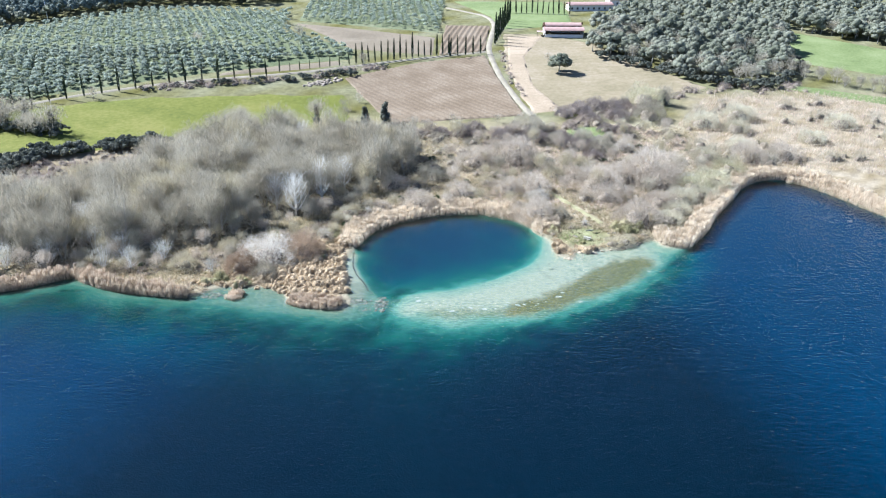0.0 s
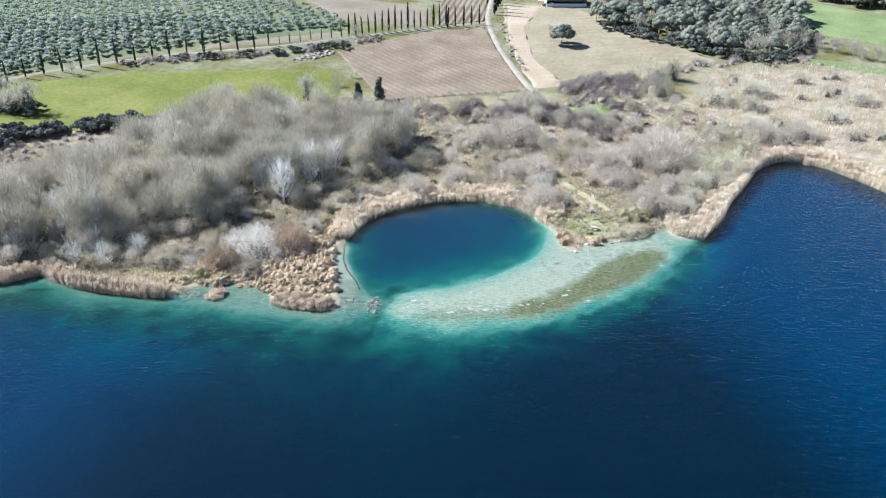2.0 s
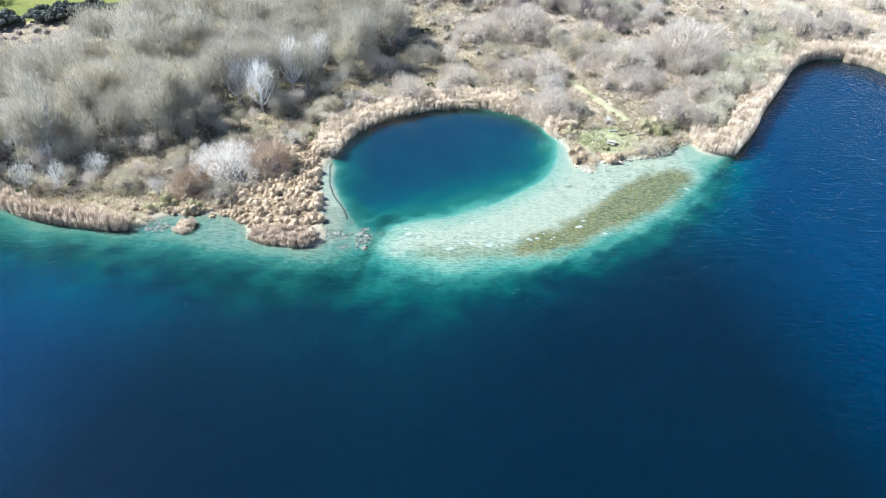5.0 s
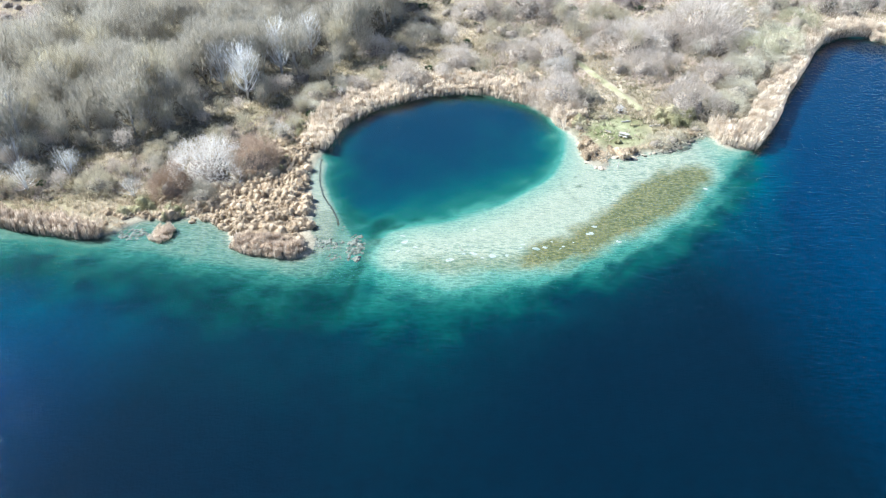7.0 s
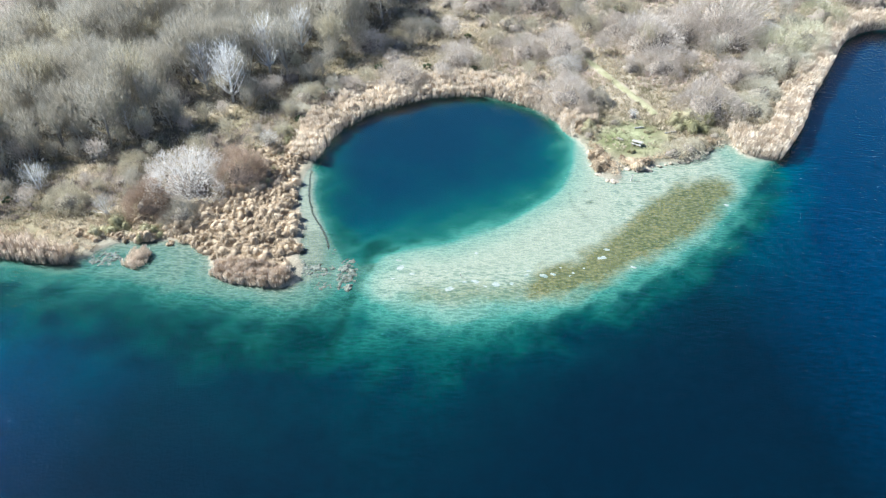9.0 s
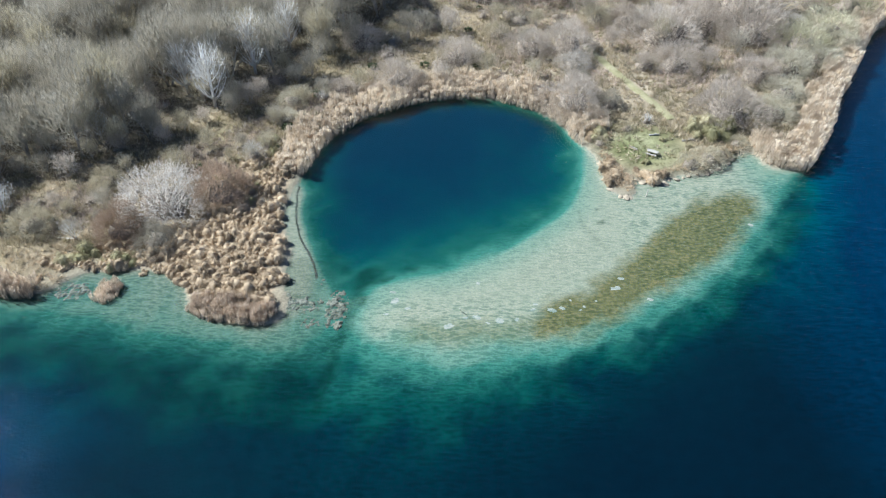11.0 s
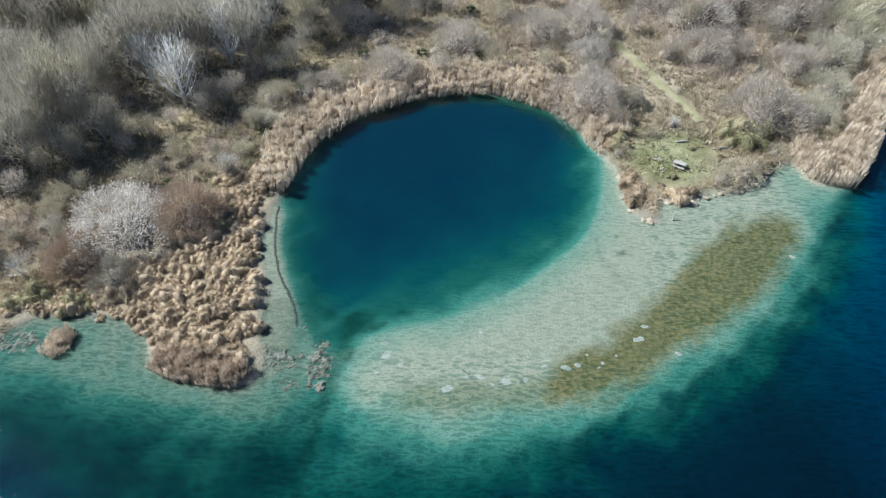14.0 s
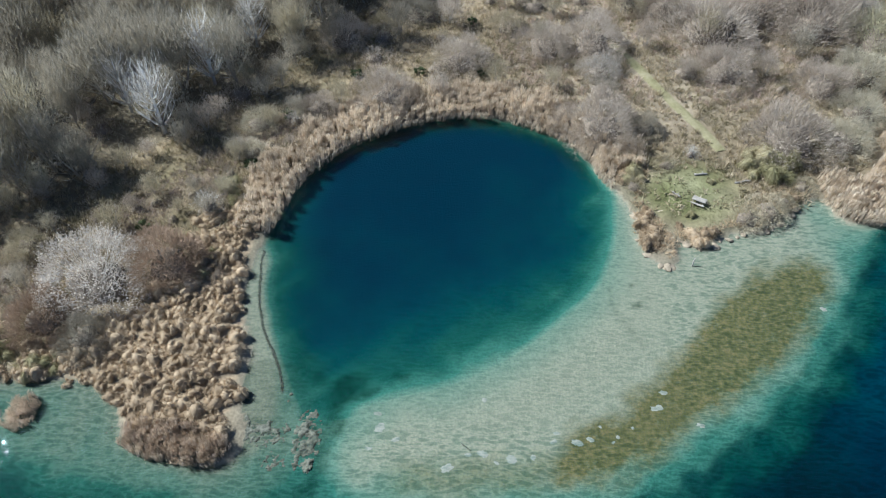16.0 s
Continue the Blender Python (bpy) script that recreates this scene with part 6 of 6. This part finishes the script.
# ---- bank, spit and shallows ----
WEATHERED = plain("weathered_wood", (0.20, 0.185, 0.155), (0.36, 0.335, 0.285), 0.85, 1.5, 16.0, 0.01)
ROCK = plain("tufa_rock", (0.05, 0.053, 0.039), (0.155, 0.158, 0.122), 0.95, 1.3, 6.0, 0.06)
BANK_EARTH = plain("bank_earth", (0.17, 0.14, 0.095), (0.33, 0.275, 0.195), 0.95, 1.2, 8.0, 0.05)
PALE_ROCK = plain("pale_rock", (0.17, 0.14, 0.105), (0.26, 0.215, 0.17), 0.95, 0.8, 6.0, 0.06)
CHALK = plain("chalk_sand", (0.185, 0.197, 0.168), (0.235, 0.248, 0.215), 0.95, 1.2, 8.0, 0.02)


def picnic_table(x, y, turn):
    thing = tagged(new("picnic_table"), "weathered grey wooden picnic table with two fixed benches on the grass", "picnic table")
    thing.matrix_world = pose(x, y, on_ground((x, y))[0], 0, 0, turn)
    for i in range(5):
        block("tabletop_board", WEATHERED, thing, -1.0, 1.0, -0.37 + i * 0.15, -0.23 + i * 0.15, 0.70, 0.745, bevel=0.006)
    for sgn in (-1, 1):
        for i in range(2):
            v = sgn * 0.72 + (i - 0.5) * 0.15
            block("bench_board", WEATHERED, thing, -1.0, 1.0, v - 0.07, v + 0.07, 0.41, 0.45, bevel=0.006)
    for u in (-0.7, 0.7):
        block("crossbar", WEATHERED, thing, u - 0.04, u + 0.04, -0.8, 0.8, 0.33, 0.41, bevel=0.006)
        block("crossbar", WEATHERED, thing, u - 0.04, u + 0.04, -0.36, 0.36, 0.62, 0.70, bevel=0.006)
        for sgn in (-1, 1):
            bm = bmesh.new()
            box(bm, -0.03, 0.03, -0.05, 0.05, -0.1, 0.78, 0.006)
            bmesh.ops.transform(bm, matrix=pose(u, sgn * 0.5, 0, sgn * 22, 0, 0), verts=bm.verts)
            part("leg", bm, WEATHERED, thing)


def log(x, y, long, turn, label):
    s = Shape(int(x * 7))
    k = np.linspace(-0.5, 0.5, 7)
    s.tube(np.column_stack([k * long, 0.08 * np.sin(k * 5), 0.14 + 0.02 * np.cos(k * 9)]), 0.15 + 0.03 * np.sin(np.arange(7) * 2.1), 8)
    s.tube([(0.1 * long, 0, 0.2), (0.16 * long, 0.35, 0.4)], [0.06, 0.03], 5)
    ob = tagged(part("log", s.mesh("log", WEATHERED), WEATHERED), label, "log")
    ob.matrix_world = pose(x, y, on_ground((x, y))[0], 0, 0, turn)


def rock_mesh(seed, material):
    s = Shape(seed)
    bm = bmesh.new()
    bmesh.ops.create_icosphere(bm, subdivisions=2, radius=1)
    r = s.rng.normal(size=(6, 3))
    for v in bm.verts:
        f = 1 + 0.3 * sum(math.sin(3.4 * v.co.dot(Vector(q)) + q[0] * 3) for q in r) / 2.0 + 0.35 * noise.noise(v.co * 2.6 + Vector(r[0]) * 5)
        v.co = v.co * f
        v.co.z *= 0.62
    me = bpy.data.meshes.new("rock")
    bm.to_mesh(me)
    bm.free()
    me.materials.append(material)
    smooth_shade(me)
    return me


picnic_table(31, 188.8, -28)
log(38.3, 193.3, 2.4, 10, "pale fallen log lying on the bank")
log(32.3, 194.6, 2.0, 4, "weathered log lying in the grass")
log(28.0, 190.3, 1.4, -50, "short weathered log on the grass")
bm = bmesh.new()
bmesh.ops.create_cone(bm, segments=9, radius1=0.10, radius2=0.07, depth=1.8, cap_ends=True)
bmesh.ops.transform(bm, matrix=pose(0, 0, 0.35, -12, 9, 0), verts=bm.verts)
stake = tagged(part("stake", bm, BARK), "dark leaning wooden stake in the shallow water", "stake")
stake.location = (28.3, 177.3, 0)
bm = bmesh.new()
bmesh.ops.create_cone(bm, segments=8, radius1=0.05, radius2=0.035, depth=1.5, cap_ends=True)
bmesh.ops.transform(bm, matrix=pose(0, 0, 0.35, 16, -12, 0), verts=bm.verts)
stake = tagged(part("stake", bm, BARK), "thin dark stick standing in the shallows", "stake")
stake.location = (-2.3, 149.3, -0.1)


def stones(spots, material, low, high, seed, name, label, group, sink=0.25, bed=False):
    forms = [tagged(new(name, rock_mesh(seed + i, material)), label, "rock") for i in range(4)]
    r = np.random.default_rng(seed)
    z = on_ground(spots)
    for (x, y), zz in zip(spots, z):
        s = r.uniform(low, high)
        c = copy_thing(forms[r.integers(4)], pose(x, y, (0.0 if bed else zz) - sink * s, r.uniform(-15, 15), r.uniform(-15, 15), r.uniform(0, 360)) @ Matrix.Diagonal((s, s * r.uniform(0.7, 1.2), s * (r.uniform(0.3, 0.55) if bed else r.uniform(0.6, 1.1)), 1)))
        c["group"] = group
    for f in forms:
        drop(f)


def tufa_crust(cx, cy, wide, deep, seed, much, label):
    """A knobbly, broken crust of rock that just breaks the surface."""
    step = 0.14
    xs_, ys_ = np.arange(cx - wide, cx + wide, step), np.arange(cy - deep, cy + deep, step)
    n, m = len(xs_), len(ys_)
    X, Y = np.meshgrid(xs_, ys_)
    rough = np.array([noise.fractal((x * 0.9 + seed, y * 0.9, 0.0), 0.7, 2.1, 5) for x, y in zip(X.ravel(), Y.ravel())])
    knob = np.array([noise.noise((x * 3.1, y * 3.1 + seed, 4.0)) for x, y in zip(X.ravel(), Y.ravel())])
    near_mid = 1 - np.hypot((X.ravel() - cx) / wide, (Y.ravel() - cy) / deep)
    P = np.column_stack([X.ravel(), Y.ravel()])
    _, sd = height(P)
    top = -bed_depth(P, -np.minimum(sd, -0.01)) - 0.12 + 0.28 * (rough + 0.35 * knob + much + 0.9 * np.clip(near_mid, -1, 0.5))
    top = np.minimum(top, 0.05 + 0.12 * knob)
    i = (np.arange(m - 1)[:, None] * n + np.arange(n - 1)[None]).ravel()
    i = i[(near_mid[i] > 0.03) & (top[i] > -bed_depth(P[i], -np.minimum(sd[i], -0.01)) - 0.03)]
    T = np.concatenate([np.stack([i, i + 1, i + n + 1], 1), np.stack([i, i + n + 1, i + n], 1)])
    used, T = np.unique(T, return_inverse=True)
    me = mesh_of("tufa_crust", np.column_stack([P, top])[used], T.reshape(-1, 3))
    tagged(part("tufa_crust", me, ROCK), label, "rock", "crusts of tufa in the shallows")


tufa_crust(-20.3, 149.2, 1.7, 4.4, 3.0, 0.35, "knobbly grey-brown tufa crust breaking the water at the spit's tip")
tufa_crust(-25.2, 150.0, 3.0, 1.9, 7.0, 0.12, "low broken tufa crust in the shallow water by the spit")
tufa_crust(-28.2, 150.2, 1.1, 2.2, 11.0, 0.3, "dark tufa crust beside the reeds of the spit")
tufa_crust(-23.2, 146.6, 2.2, 1.3, 15.0, 0.0, "sunken tufa crust off the spit's tip")
tufa_crust(-59.8, 151.4, 3.0, 2.0, 19.0, 0.25, "grey tufa shoal beside the small reed islet")
tufa_crust(-43.2, 149.6, 0.8, 0.7, 23.0, 0.0, "small dark tufa knob in the shallows")
p = curve_through([(21.6, 188), (21.6, 182), (23, 178.4), (25.4, 177), (25.2, 179.8), (26.6, 182.2), (28.6, 181.6), (30.5, 180.6), (33, 182), (36.5, 183.6), (40.5, 184.2), (45, 188.6)], 3, False)
stones(p + np.random.default_rng(5).normal(size=p.shape) * 0.35, BANK_EARTH, 0.25, 0.7, 165, "bank_rock", "eroded brown lump of earth and rock at the bank's edge", "lumps along the bank", 0.0, True)
stones(spots_in([(-83, 341), (-78, 347), (-68, 355), (-64, 352), (-72, 343)], 1.5, 166), PALE_ROCK, 0.5, 1.1, 167, "pale_stone", "pale stone in a heap below the road", "heap of stones below the road", 0.0)


def chalk_patch(x, y, size, seed):
    """A clean pale patch that stands a little proud of the lake bed."""
    r = np.random.default_rng(seed)
    n = 16
    a = np.arange(n) * 2 * math.pi / n
    rad = size * (1 + 0.22 * np.sin(a * 2 + seed) + 0.16 * r.normal(size=n))
    P = np.column_stack([x + np.cos(a) * rad, y + np.sin(a) * rad * 0.75])
    Q = np.concatenate([P, (P - (x, y)) * 0.6 + (x, y), [(x, y)]])
    _, sd = height(Q)
    z = -bed_depth(Q, -np.minimum(sd, -0.01)) + np.concatenate([np.full(n, -0.03), np.full(n, 0.012), [0.02]])
    i = np.arange(n)
    j = (i + 1) % n
    T = np.concatenate([np.stack([i, j, j + n], 1), np.stack([i, j + n, i + n], 1), np.stack([i + n, j + n, np.full(n, 2 * n)], 1)])
    me = mesh_of("chalk_patch", np.column_stack([Q, z]), T)
    tagged(part("chalk_patch", me, CHALK), "pale patch of clean chalky sand on the lake bed", "sand patch", "pale patches on the shelf")


for i, (x, y, s) in enumerate([(-4, 146.5, 0.9), (-1.7, 148.2, 0.5), (0, 148.4, 0.8), (1.5, 147.4, 0.4), (3.2, 147.9, 0.95), (5.6, 148.2, 0.5), (8, 150.2, 0.55), (8.4, 151.3, 0.45), (10.6, 150.2, 0.9), (12.2, 150.7, 0.6), (13.5, 152.3, 0.3),
                               (15.4, 151.1, 0.4), (14.8, 150.4, 0.3), (20.3, 155, 0.85), (21.4, 157.1, 0.6), (25.1, 153, 0.6), (17.2, 152.3, 0.3), (0.1, 155.3, 0.5), (-12, 151.2, 0.9), (-10, 149.8, 0.6), (-13, 148.6, 0.5), (-12.4, 153, 0.6), (44, 170.5, 0.6)]):
    chalk_patch(x, y, s, 170 + i)

# a dark line of weed along the drop beside the spit, and the shelf's scarp
WEED_DARK = plain("drift_weed", (0.05, 0.058, 0.042), (0.10, 0.108, 0.08), 0.95, 1.5, 9.0)


def drift_line(points, wide, seed):
    s = Shape(seed)
    p = curve_through(points, 10, False)
    _, sd = height(p)
    z = -bed_depth(p, -np.minimum(sd, -0.01))
    r = s.rng
    p = p + np.column_stack([wavy(p, 0.9, seed), wavy(p, 0.7, 2 * seed)]) * 0.12
    n = int(520 * len(p) * wide)
    k = r.integers(0, len(p) - 1, n)
    f = r.uniform(0, 1, (n, 1))
    s.leaves(np.column_stack([p[k] * (1 - f) + p[k + 1] * f + r.normal(size=(n, 2)) * wide, z[k] + 0.04]), 0.09 * r.uniform(0.4, 1.2, n), 0, np.array((0, 0, 1.0)))
    tagged(part("drift_weed", s.mesh("drift_weed", WEED_DARK), WEED_DARK), "dark line of drowned weed along the drop-off", "water weed", kind="stuff")


drift_line([(-31.2, 178), (-30.2, 170.5), (-28.2, 164.3), (-25.4, 159.2), (-24.2, 155.5)], 0.085, 3)
stones(spots_in([(-24.2, 159), (-23.2, 157), (-22, 154), (-23.6, 154), (-25, 158)], 1.5, 168), ROCK, 0.15, 0.34, 169, "sunk_stone", "small dark stone lying on the lake bed", "stones on the lake bed", 0.9, True)
